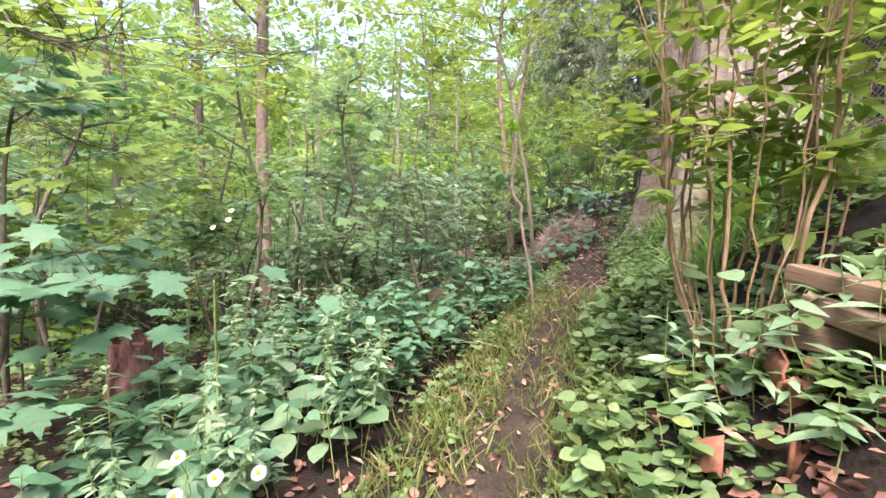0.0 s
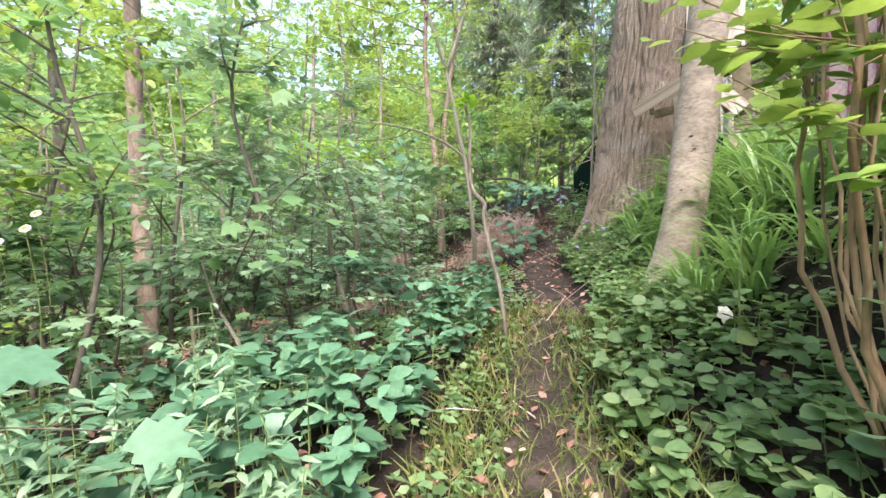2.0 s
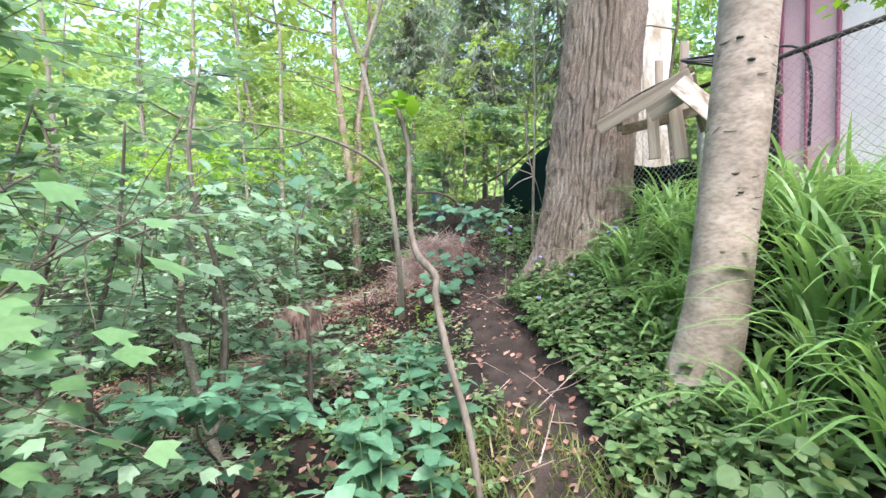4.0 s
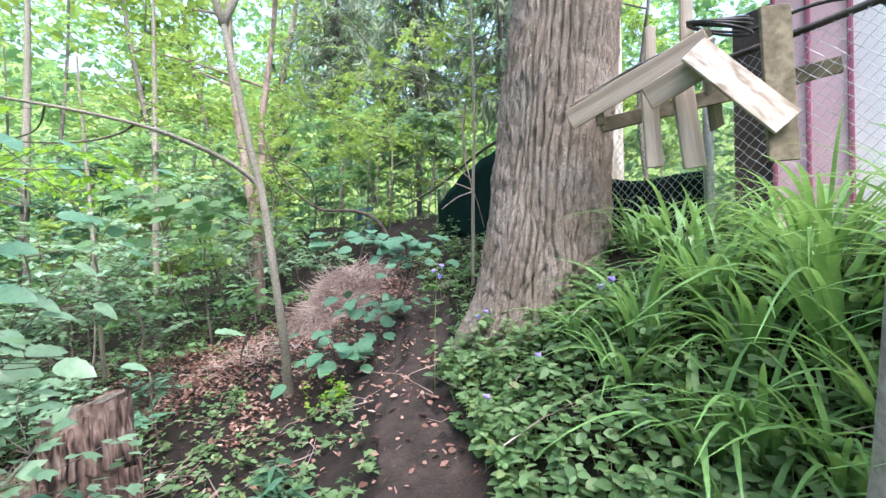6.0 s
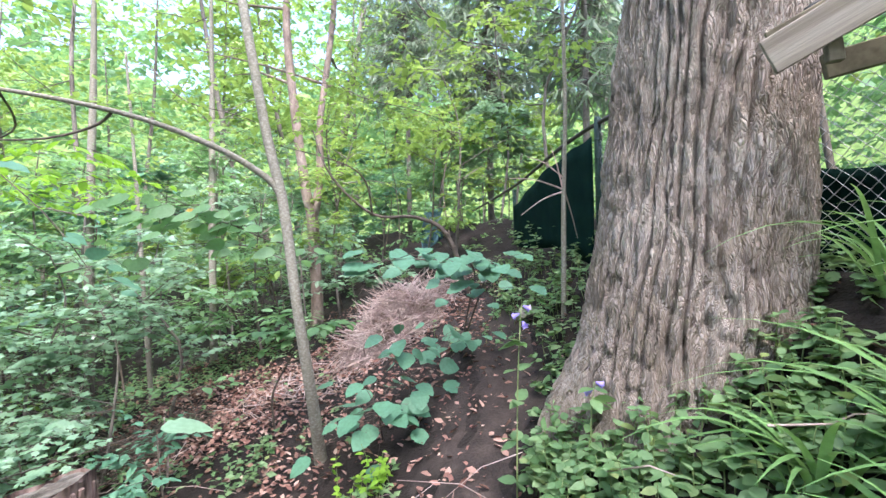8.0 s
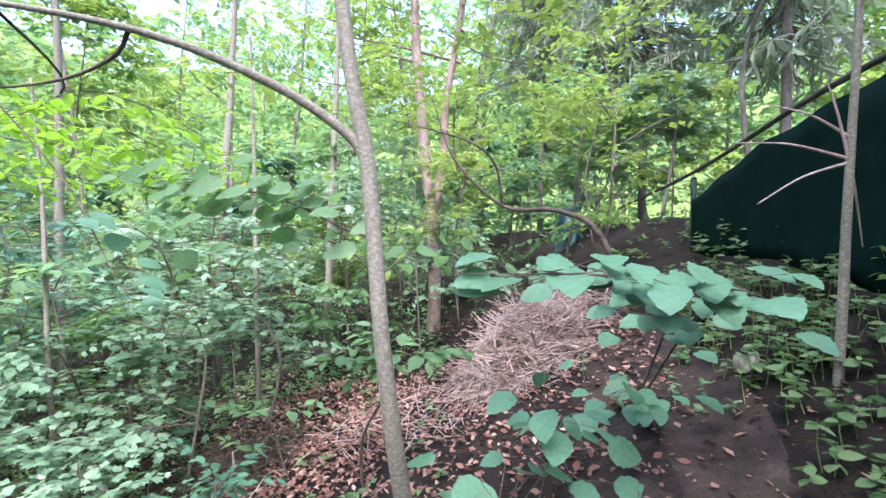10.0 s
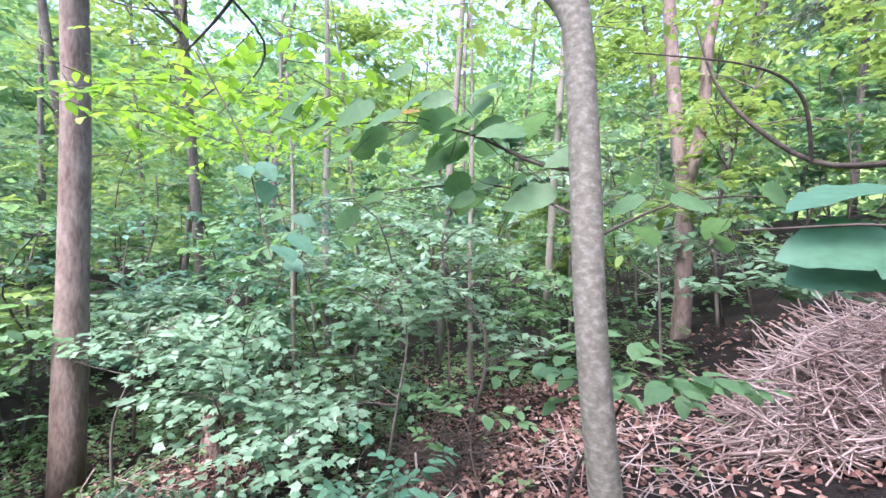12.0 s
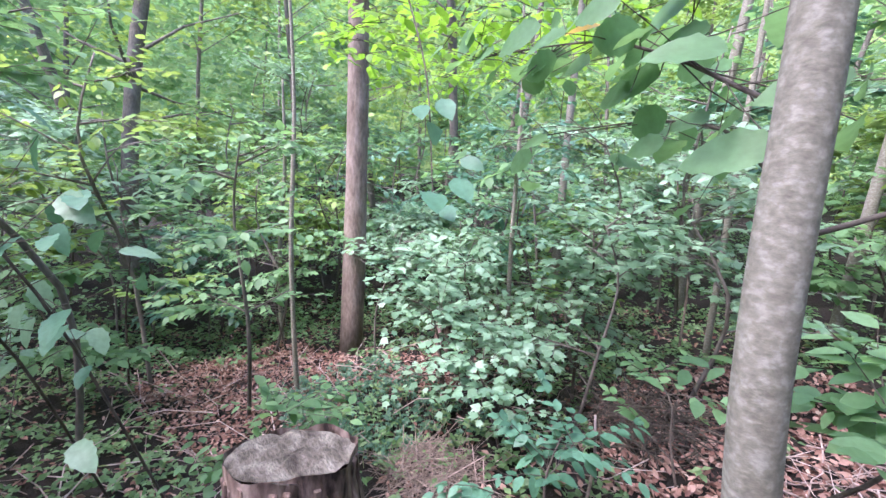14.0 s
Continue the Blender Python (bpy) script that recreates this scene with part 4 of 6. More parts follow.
# ---------------------------------------------------------------- timbers and pots by the cane shrub
def timbers():
    for a, b, w, t in (((1.27, 1.64, 1.13), (1.45, 1.15, 1.02), 0.12, 0.06), ((1.28, 1.55, 1.03), (1.36, 1.05, 0.93), 0.15, 0.07), ((1.16, 1.56, 0.93), (1.6, 1.34, 0.88), 0.13, 0.09)):
        mid = (Vector(a) + Vector(b)) / 2
        mid.z = gz(mid.x, mid.y)
        top = thing("timber", "rough brown sawn timber beam lying on the bank", "timber", mid, "timbers stacked on the bank")
        board(top, "beam", a, b, w, t, M_TIMBER, face=(0, 0.1, 1))
    for x, y, s, rot in ((1.06, 1.36, 0.13, 20), (1.17, 1.40, 0.14, 75), (0.86, 1.38, 0.09, 130), (1.32, 1.6, 0.11, 10), (1.0, 1.22, 0.06, 60), (1.12, 1.48, 0.12, 250)):
        n, k = 9, 4
        V, F = [], []
        for i in range(n):
            a = radians(rot) + i * 0.22
            for j in range(k):
                r = s * (0.75 + 0.1 * j) * (1 + 0.2 * noise.noise(Vector((x * 9 + i, j, 1))))
                V.append((r * math.cos(a), r * math.sin(a), -0.01 + 0.035 * j + 0.02 * noise.noise(Vector((i * 0.7, j, x * 5)))))
        F = [(i * k + j, i * k + j + 1, (i + 1) * k + j + 1, (i + 1) * k + j) for i in range(n - 1) for j in range(k - 1)]
        ob = mesh_ob("pot_shard", V, F, M_BRICK)
        ob.location = (x, y, gz(x, y))
        ob.rotation_euler = (0.7 * math.sin(rot), 0.5, 0)
        md = ob.modifiers.new("thick", "SOLIDIFY")
        md.thickness = 0.01
        tagged(ob, "broken terracotta pot shard lying on the soil", "pot shard", "broken pot shards")


timbers()


# ---------------------------------------------------------------- stumps and dead wood
def stump(name, label, x, y, top_z, r, bark, cut, jag=0.03, flare=1.3, tilt=(0.0, 0.0)):
    z = gz(x, y)
    top = thing(name, label, "stump", (x, y, z))
    h = top_z - z
    n, sides = 16, 40
    V, F = [], []
    for i in range(n):
        t = i / (n - 1)
        for k in range(sides):
            a = 2 * math.pi * k / sides
            q = Vector((math.cos(a) * 1.6, math.sin(a) * 1.6, t * h * 2.2))
            rr = r * (flare - (flare - 1) * min(1, t * 1.6)) * (1 + 0.10 * noise.noise(q) + 0.09 * abs(noise.noise(Vector((math.cos(a) * 5, math.sin(a) * 5, t * 1.5)))))
            zz = -0.1 + (h + 0.1) * t + (jag * (0.3 + noise.noise(Vector((math.cos(a) * 2.4, math.sin(a) * 2.4, 7)))) * 2 if i == n - 1 else 0)
            V.append((rr * math.cos(a), rr * math.sin(a), zz + t * t * rr * (tilt[0] * math.cos(a) + tilt[1] * math.sin(a))))
    F = [(i * sides + k, i * sides + (k + 1) % sides, (i + 1) * sides + (k + 1) % sides, (i + 1) * sides + k) for i in range(n - 1) for k in range(sides)]
    mesh_ob("bark", V, F, bark, top, "crumbling bark sides")
    V, F = [], []
    rings = 10
    for i in range(rings + 1):
        rr = r * 1.0 * i / rings
        for k in range(sides):
            a = 2 * math.pi * k / sides
            crack = -0.018 * max(0, 1 - abs(noise.noise(Vector((math.cos(a) * 3, math.sin(a) * 3, 3)))) * 14) * (i / rings)
            dish = -0.03 * (1 - (i / rings) ** 2) * (jag > 0.05)
            V.append((rr * math.cos(a), rr * math.sin(a), h + 0.004 + crack + dish + rr * (tilt[0] * math.cos(a) + tilt[1] * math.sin(a)) + 0.008 * noise.noise(Vector((rr * 30, a * 3, 1)))))
    F = [(i * sides + k, i * sides + (k + 1) % sides, (i + 1) * sides + (k + 1) % sides, (i + 1) * sides + k) for i in range(rings) for k in range(sides)]
    mesh_ob("cut_face", V, F, cut, top, "grey weathered cut face with cracks")
    return top


stump("tree_stump", "old sawn tree stump with crumbling bark and grey cracked top", 0.25, 7.25, 0.97, 0.215, M_STUMP, M_STUMPTOP, 0.016, 1.3, (0.27, -0.12))
def bark_plates(x, y, top_z, r, n):
    """Loose upright plates of bark round the old stump."""
    host = [o for o in scene.objects if o.name.startswith("tree_stump")][0]
    z = host.location.z
    h = top_z - z
    for k in range(n):
        a = k * 2 * math.pi / n + RNG.uniform(-0.08, 0.08)
        for z0, z1 in ((RNG.uniform(0.0, 0.1), h * RNG.uniform(0.45, 0.6)), (h * RNG.uniform(0.6, 0.66), h + r * (0.27 * math.cos(a) - 0.12 * math.sin(a)) + RNG.uniform(-0.07, 0.012))):
            wd = r * math.pi / n * RNG.uniform(0.65, 0.95)
            bm = box_bm((0.022, 2 * wd * RNG.uniform(0.6, 1.1), z1 - z0), 0.005, 0.02, 4)
            rr = r * (1.3 - 0.3 * min(1, (z0 + z1) / 2 / h * 1.6)) * 1.05
            ob = part("bark_plate", bm, M_STUMP, host)
            ob.matrix_basis = pose(rr * math.cos(a), rr * math.sin(a), (z0 + z1) / 2, 0, RNG.normal(0, 2) - 4, math.degrees(a))


bark_plates(0.25, 7.25, 0.97, 0.215, 34)
stump("red_stump", "low rotting stump of red-brown wood", -2.25, 3.2, 0.42, 0.155, M_REDSTUMP, M_REDSTUMP, 0.08)
stump("small_stump", "small dark broken stump in leaf litter", -2.38, 9.53, 0.12, 0.09, M_STUMP, M_STUMPTOP, 0.06)


def stick_heap(name, label, n, cx, cy, rx, ry, h, length, thick, mat, lift=0.0):
    """A heap of thin dry sticks thrown crosswise."""
    a, q = RNG.uniform(0, 6.28, n), np.sqrt(RNG.uniform(0, 1, n))
    x, y = cx + rx * q * np.cos(a), cy + ry * q * np.sin(a)
    z = ground_z(x, y) + lift + h * (1 - q ** 2) * RNG.uniform(0.1, 1, n)
    az = RNG.uniform(0, 6.28, n)
    ln = length * RNG.uniform(0.3, 1.0, n)
    slope = RNG.normal(0, 0.52, n)
    d = np.stack([np.cos(az), np.sin(az), slope], -1) * ln[:, None] / 2
    c = np.stack([x, y, z], -1)
    A, B = c - d, c + d
    for E in (A, B):
        E[:, 2] = np.maximum(E[:, 2], ground_z(E[:, 0], E[:, 1]) + 0.005)
    r = thick * RNG.uniform(0.4, 1.2, n)
    ob = sticks(name, A, B, r, r * 0.5, mat, sides=5, bend=0.15)
    return tagged(ob, label, "brushwood", kind="stuff")


stick_heap("brush_pile", "heap of dry pinkish-grey sticks and pruned stems", 1800, 2.52, 9.85, 0.54, 0.58, 0.6, 0.62, 0.0058, M_TWIG)
stick_heap("brush_pile", "thicker pale branches thrown on the heap", 70, 2.5, 9.75, 0.5, 0.5, 0.52, 0.8, 0.011, M_TWIG)
stick_heap("brush_pile", "scattered dry stems down the slope", 150, 1.5, 9.6, 0.75, 0.6, 0.10, 0.5, 0.005, M_TWIG)
stick_heap("brush_pile", "scattered dry stems on the mound", 260, 3.0, 10.4, 0.6, 0.8, 0.15, 0.7, 0.006, M_TWIG)
stick_heap("twig_heap", "low heap of fine brown twigs", 420, -0.35, 8.2, 0.36, 0.3, 0.2, 0.45, 0.003, M_PINE)
stick_heap("twig_heap", "dark tangle of fallen twigs", 260, 0.1, 9.5, 0.5, 0.4, 0.22, 0.7, 0.005, M_DARKTWIG)
stick_heap("fallen_twigs", "fallen twigs on the forest floor", 420, -1.6, 7.4, 2.6, 2.6, 0.04, 0.7, 0.005, M_TWIG)
stick_heap("fallen_twigs", "fallen twigs beside the path", 140, 0.9, 4.5, 2.2, 3.0, 0.03, 0.5, 0.004, M_TWIG)


def bare_stem(name, label, pts, radii, mat, category="sapling", buds=0):
    base = Vector(pts[0])
    top = thing(name, label, category, base)
    line = smooth_line([tuple(Vector(p) - base) for p in pts], 26)
    tube("stem", line, radii, mat, top, sides=10, rough=0.12)
    if buds:
        e = line[-1]
        A = np.repeat(e[None], buds, 0) + RNG.normal(0, 0.03, (buds, 3))
        leaves("leaf_tuft", A, random_dirs(buds, 0.5, 0.4), np.array([0, 0, 1.0]) + RNG.normal(0, 0.4, (buds, 3)), RNG.uniform(0.06, 0.12, buds), T_OVATE, M_LIME, top, "fresh lime green leaves")
    return top


bare_stem("kinked_sapling", "thin bare kinked sapling topped with fresh leaves", [(0.80, 3.98, gz(0.8, 3.98) - 0.05), (0.77, 4.05, 0.92), (0.74, 4.16, 1.16), (0.72, 4.27, 1.43), (0.735, 4.31, 1.53), (0.665, 4.38, 1.64), (0.655, 4.44, 1.85), (0.68, 4.51, 2.14), (0.65, 4.57, 2.34)], [0.016, 0.015, 0.016, 0.017, 0.013, 0.011], M_TRUNK, buds=18)
bare_stem("leaning_sapling", "short leaning stem with a broken knotty top", [(-0.22, 5.12, gz(-0.22, 5.12) - 0.05), (-0.29, 5.19, 0.45), (-0.48, 5.43, 1.2), (-0.46, 5.49, 1.62)], [0.034, 0.03, 0.026, 0.01], M_SAPBARK)
bare_stem("leaning_sapling", "slim pale stem among the leaves", [(-0.85, 3.84, gz(-0.85, 3.84) - 0.05), (-0.9, 3.95, 0.6), (-1.14, 4.18, 0.94), (-1.3, 4.3, 1.5)], [0.016, 0.013, 0.01, 0.005], M_SAPBARK)
bare_stem("fence_sapling", "thin bare sapling standing before the green screen", [(3.49, 7.81, gz(3.49, 7.81) - 0.05), (3.5, 7.8, 2.0), (3.51, 7.79, 2.55), (3.55, 7.8, 3.3), (3.55, 7.82, 4.6), (3.5, 7.9, 6.0)], [0.022, 0.02, 0.017, 0.014, 0.008], M_SAPBARK)
for e, f in (((3.5, 7.79, 2.5), (3.15, 8.05, 2.62)), ((3.5, 7.79, 2.48), (3.2, 7.95, 2.3)), ((3.5, 7.79, 2.6), (3.3, 8.0, 2.8)), ((3.5, 7.79, 2.52), (3.75, 7.95, 2.1)), ((3.5, 7.79, 2.5), (3.4, 7.8, 2.85))):
    bare_stem("dead_twig", "bare pale twig on the thin sapling", [e, tuple(np.array(e) * 0.5 + np.array(f) * 0.5 + (0, 0, 0.03)), f], [0.008, 0.005, 0.003], M_TWIG, "twig")
bare_stem("arching_branch", "dark arching bare bough over the mound", [(3.55, 9.9, gz(3.55, 9.9) - 0.05), (3.3, 10.0, 2.2), (2.95, 10.2, 2.45), (2.4, 10.3, 2.5), (1.9, 10.4, 3.0), (1.7, 10.5, 3.6)], [0.035, 0.028, 0.02, 0.014, 0.006], M_DARKTWIG, "branch")
bare_stem("arching_branch", "dark forked bare bough over the mound", [(2.4, 10.3, 2.48), (2.3, 10.2, 2.9), (2.0, 10.1, 3.1), (1.3, 10.0, 3.25)], [0.014, 0.01, 0.004], M_DARKTWIG, "branch")
bare_stem("upright_stick", "pale broken stick standing in the litter", [(0.45, 8.62, gz(0.45, 8.62) - 0.05), (0.46, 8.63, 0.55), (0.45, 8.6, 0.82)], [0.009, 0.008, 0.005], M_TWIG, "stick")
for k, (x, y, h, r, lx) in enumerate(((-2.6, 7.9, 4.2, 0.022, -0.3), (-1.3, 9.6, 3.6, 0.02, -0.35), (-0.3, 11.2, 4.5, 0.026, -0.2), (-4.9, 8.2, 3.8, 0.03, 0.2), (0.2, 12.6, 6, 0.05, 0.1), (-1.6, 13, 7, 0.06, 0.2), (-3.5, 12.5, 7, 0.06, -0.3))):
    z = gz(x, y)
    bare_stem("pole_tree", "slim pale understory trunk", [(x, y, z - 0.1), (x + lx * 0.3, y, z + h * 0.35), (x + lx * 0.7, y + 0.1, z + h * 0.7), (x + lx, y + 0.1, z + h)], [r * 1.2, r, r * 0.5], M_SAPBARK, "tree")
stone = box_bm((0.16, 0.12, 0.10), 0.03, 0.03, 2)
tagged(part("rock", stone, M_STONE, None, "", True), "small pale stone on the bank", "rock").location = (3.41, 8.23, gz(3.41, 8.23) + 0.02)


def tarp():
    V, F = [], []
    for i in range(14):
        for j in range(8):
            u, v = i / 13, j / 7
            V.append((0.5 * u + 0.1 * noise.noise(Vector((u * 4, v * 3, 1))), 0.25 * noise.noise(Vector((u * 5, v * 4, 2))) + 0.3 * (1 - v), 1.15 * v))
    F = [(i * 8 + j, (i + 1) * 8 + j, (i + 1) * 8 + j + 1, i * 8 + j + 1) for i in range(13) for j in range(7)]
    ob = mesh_ob("tarp", V, F, M_TARP)
    ob.location = (4.4, 14.6, gz(4.4, 14.6) - 0.05)
    md = ob.modifiers.new("thick", "SOLIDIFY")
    md.thickness = 0.01
    tagged(ob, "crumpled pale blue tarp hung beyond the mound", "tarp")


tarp()

bare_stem("budding_stalk", "tall thin green stalk with small pale buds", [(1.5, 2.80, gz(1.5, 2.80) - 0.03), (1.49, 2.81, 1.05), (1.52, 2.83, 1.34)], [0.005, 0.004, 0.002], M_STALK, "plant")
bare_stem("budding_stalk", "tall pale green stalk broken at the top", [(-0.97, 1.95, gz(-0.97, 1.95) - 0.03), (-0.97, 1.9, 0.7), (-0.95, 1.85, 1.06)], [0.007, 0.006, 0.004], M_STALK, "plant")
tagged(leaves("white_flower", np.repeat(np.array([[1.64, 3.04, gz(1.64, 3.04) + 0.13]]), 6, 0), np.stack([np.cos(np.arange(6) * 1.05), 0.4 * np.sin(np.arange(6) * 1.05), np.sin(np.arange(6) * 1.05)], -1), np.repeat(np.array([[-0.2, -1.0, 0.2]]), 6, 0), np.full(6, 0.05), T_ROUND, M_PETAL), "single white trumpet flower among the leaves", "flower")


# ---------------------------------------------------------------- the cane shrub beside the path
def cane_shrub():
    x, y = 1.22, 1.92
    z = gz(x, y)
    top = thing("cane_shrub", "tall many-stemmed shrub with tan canes and light green leaves", "shrub", (x, y, z))
    SA, SD = [], []
    for k in range(24):
        a = k * 2.4
        out = RNG.uniform(0.3, 1.35)
        h = RNG.uniform(1.7, 2.7)
        b = 0.08 * np.array([math.cos(a), math.sin(a)])
        d = np.array([math.cos(a) * 0.7 + 0.25, math.sin(a) * 0.55 + 0.05]) * out
        line = smooth_line([(b[0], b[1], -0.06), (b[0] * 1.6 + d[0] * 0.3, b[1] * 1.6 + d[1] * 0.3, h * 0.27), (b[0] + d[0] * 0.5, b[1] + d[1] * 0.5, h * 0.62), (b[0] + d[0] * 1.1, b[1] + d[1] * 1.1, h)], 16) + np.vstack([np.zeros(3), RNG.normal(0, 0.012, (15, 3))])
        r = RNG.uniform(0.004, 0.0095)
        tube("cane", line, [r * 1.2, r, r * 0.8, r * 0.35], M_CANE, top, sides=8, rough=0.12)
        for t in RNG.uniform(0.4, 1.0, 9):
            SA.append([np.interp(t, np.linspace(0, 1, 16), line[:, c]) for c in range(3)])
            SD.append(random_dirs(1, 0.35, 0.35)[0])
    SA, SD = np.array(SA), np.array(SD)
    sl = RNG.uniform(0.15, 0.45, len(SA))
    sticks("twigwork", SA, SA + SD * sl[:, None], 0.003, 0.0012, M_CANE, top, sides=4)
    P, W, N, L = spray_leaves(SA, SD, sl, 8, 0.11)
    keep = np.hypot(P[:, 0] + x + 0.15, P[:, 1] + y - 1.0) > 0.55
    leaves("foliage", P[keep], W[keep], N[keep], L[keep], T_OVATE, M_BRIGHT, top)
    s = 26
    A = np.stack([RNG.uniform(-0.25, 0.4, s), RNG.uniform(-0.45, 0.1, s), RNG.uniform(0.05, 0.55, s)], -1)
    leaves("low_foliage", A, random_dirs(s, -0.1, 0.2), np.array([0, 0, 1.0]) + RNG.normal(0, 0.4, (s, 3)), RNG.uniform(0.08, 0.14, s), T_ROUND, M_PALE, top, "broad pale leaves low on the shrub")
    return top


cane_shrub()


# ---------------------------------------------------------------- strap-leaved clumps on the bank
def strap_clump(x, y, n, ln, w=0.019, spread=1.0):
    z = gz(x, y)
    top = thing("daylily_clump", "clump of long arching bright green strap leaves", "plant", (x, y, z), "strap-leaved clumps on the bank")
    S = 9
    for k in range(n):
        V, Q = [], []
        a = RNG.uniform(0, 6.28)
        l = ln * RNG.uniform(0.6, 1.1)
        d = np.array([math.cos(a), math.sin(a), 0])
        s = np.array([-math.sin(a), math.cos(a), 0])
        foot = d * RNG.uniform(0, 0.09) + s * RNG.uniform(-0.05, 0.05)
        stiff = RNG.uniform(0.35, 0.95) * spread
        ww = w * RNG.uniform(0.5, 1.1)
        side = RNG.normal(0, 0.12) * l
        for i in range(S):
            t = i / (S - 1)
            p = foot + s * side * t * t + d * l * stiff * (0.35 * t + 0.6 * t * t) + np.array([0, 0, l * (1.0 * t - 0.85 * stiff * t ** 2.4) - 0.03])
            wd = ww * (1 - t ** 3) * (0.55 + 0.9 * t * (1 - t)) + 0.0008
            V += [p + s * wd + (0, 0, wd * 0.35), p, p - s * wd + (0, 0, wd * 0.35)]
            if i:
                b = 3 * (i - 1)
                Q += [(b, b + 1, b + 4, b + 3), (b + 1, b + 2, b + 5, b + 4)]
        mesh_ob("blade", V, Q, M_STRAP, top)
    return top


for x, y, n, ln in ((2.45, 3.55, 26, 0.75), (2.15, 3.3, 18, 0.62), (2.75, 3.9, 30, 0.8), (2.6, 4.6, 34, 0.75), (2.95, 4.5, 40, 0.85), (3.05, 5.0, 40, 0.8), (2.8, 5.2, 34, 0.7), (3.3, 5.3, 34, 0.75), (3.35, 4.7, 34, 0.85), (2.55, 5.1, 22, 0.55), (3.5, 5.7, 26, 0.65), (3.2, 4.2, 34, 0.85), (3.0, 3.5, 30, 0.8), (2.75, 5.55, 20, 0.5), (3.5, 4.1, 30, 0.8), (2.55, 3.0, 22, 0.65), (3.7, 5.0, 26, 0.7), (2.1, 3.75, 14, 0.6), (2.35, 3.2, 26, 0.75), (2.05, 2.9, 18, 0.6), (2.7, 3.3, 30, 0.85), (2.3, 4.5, 18, 0.55), (1.85, 3.45, 20, 0.6), (1.95, 3.2, 22, 0.65), (2.62, 4.35, 18, 0.6), (2.2, 3.55, 24, 0.85), (1.92, 3.62, 14, 0.7), (2.45, 3.75, 24, 0.85), (2.75, 4.3, 26, 0.7), (2.98, 4.15, 26, 0.75), (2.5, 4.72, 22, 0.6), (2.85, 4.75, 26, 0.7), (3.15, 4.65, 26, 0.75)):
    strap_clump(x, y, int(n * 1.25), ln * 1.1)


def bell_flower(x, y, h, heads):
    z = gz(x, y)
    top = thing("bellflower", "violet bell-shaped flowers on a thin green stalk", "flower", (x, y, z), "violet bellflowers on the bank")
    lean = RNG.normal(0, 0.06, 2)
    line = smooth_line([(0, 0, -0.02), (lean[0] * 0.4, lean[1] * 0.4, h * 0.6), (lean[0], lean[1], h)], 8)
    tube("stalk", line, [0.004, 0.003, 0.002], M_STALK, top, sides=5)
    for k in range(heads):
        zc = line[-1] - np.array([0, 0, 0.035 * k])
        a = k * 2.3
        ax = unit(np.array([math.cos(a), math.sin(a), -0.5]))
        s = unit(np.cross(ax, [0, 0, 1.0]))
        u = np.cross(ax, s)
        V, F = [], []
        for i, (t, r) in enumerate(((0.0, 0.003), (0.35, 0.008), (0.7, 0.010), (1.0, 0.016))):
            for j in range(10):
                b = 2 * math.pi * j / 10
                rr = r * (1 + 0.25 * (i == 3) * math.cos(5 * b))
                V.append(zc + ax * (0.01 + 0.034 * t) + (s * math.cos(b) + u * math.sin(b)) * rr)
            if i:
                F += [((i - 1) * 10 + j, (i - 1) * 10 + (j + 1) % 10, i * 10 + (j + 1) % 10, i * 10 + j) for j in range(10)]
        mesh_ob("flower_head", V, F, M_PURPLE, top)
    n = int(8 + 22 * h)
    A = line[RNG.integers(1, 7, n)]
    leaves("leaf", A, random_dirs(n, 0.1, 0.2), np.array([0, 0, 1.0]) + RNG.normal(0, 0.3, (n, 3)), RNG.uniform(0.05, 0.11, n), T_OVATE, M_GROUND, top)
    return top


for x, y, h, k in ((2.38, 4.85, 0.22, 4), (2.6, 5.3, 0.5, 2), (2.15, 5.7, 0.3, 1), (2.55, 6.3, 0.36, 2), (2.42, 5.55, 0.3, 1), (2.28, 6.45, 0.86, 3)):
    bell_flower(x, y, h, k)


def daisy(x, y, h):
    z = gz(x, y)
    top = thing("daisy", "white daisy with a yellow centre on a thin stalk", "flower", (x, y, z), "daisies in the grass")
    line = smooth_line([(0, 0, -0.02), (0.03, 0.02, h * 0.6), (0.02, -0.04, h)], 7)
    tube("stalk", line, [0.003, 0.002], M_STALK, top, sides=5)
    e = line[-1]
    n = 22
    a = np.arange(n) * 2 * math.pi / n
    ax, s = unit(np.array([0.1, -0.75, 0.65])), np.array([1.0, 0, 0])
    u = np.cross(ax, s)
    D = s[None] * np.cos(a)[:, None] + u[None] * np.sin(a)[:, None]
    leaves("corolla", e + D * 0.006, D, np.repeat(ax[None], n, 0), np.full(n, 0.022), T_LANCE, M_PETAL, top, "white petals")
    bm = bmesh.new()
    bmesh.ops.create_uvsphere(bm, u_segments=12, v_segments=8, radius=0.009)
    for v in bm.verts:
        v.co = Vector(e) + Vector(v.co)
    part("disc", bm, M_DAISY, top, "yellow centre", True)
    return top


for x, y, h in ((-0.72, 1.42, 0.42), (-0.85, 1.42, 0.38), (-0.95, 1.6, 0.4), (-0.62, 1.5, 0.36), (-0.60, 1.36, 0.30), (-1.9, 3.6, 1.05), (-1.75, 3.55, 1.1), (-1.8, 3.7, 1.18)):
    daisy(x, y, h)


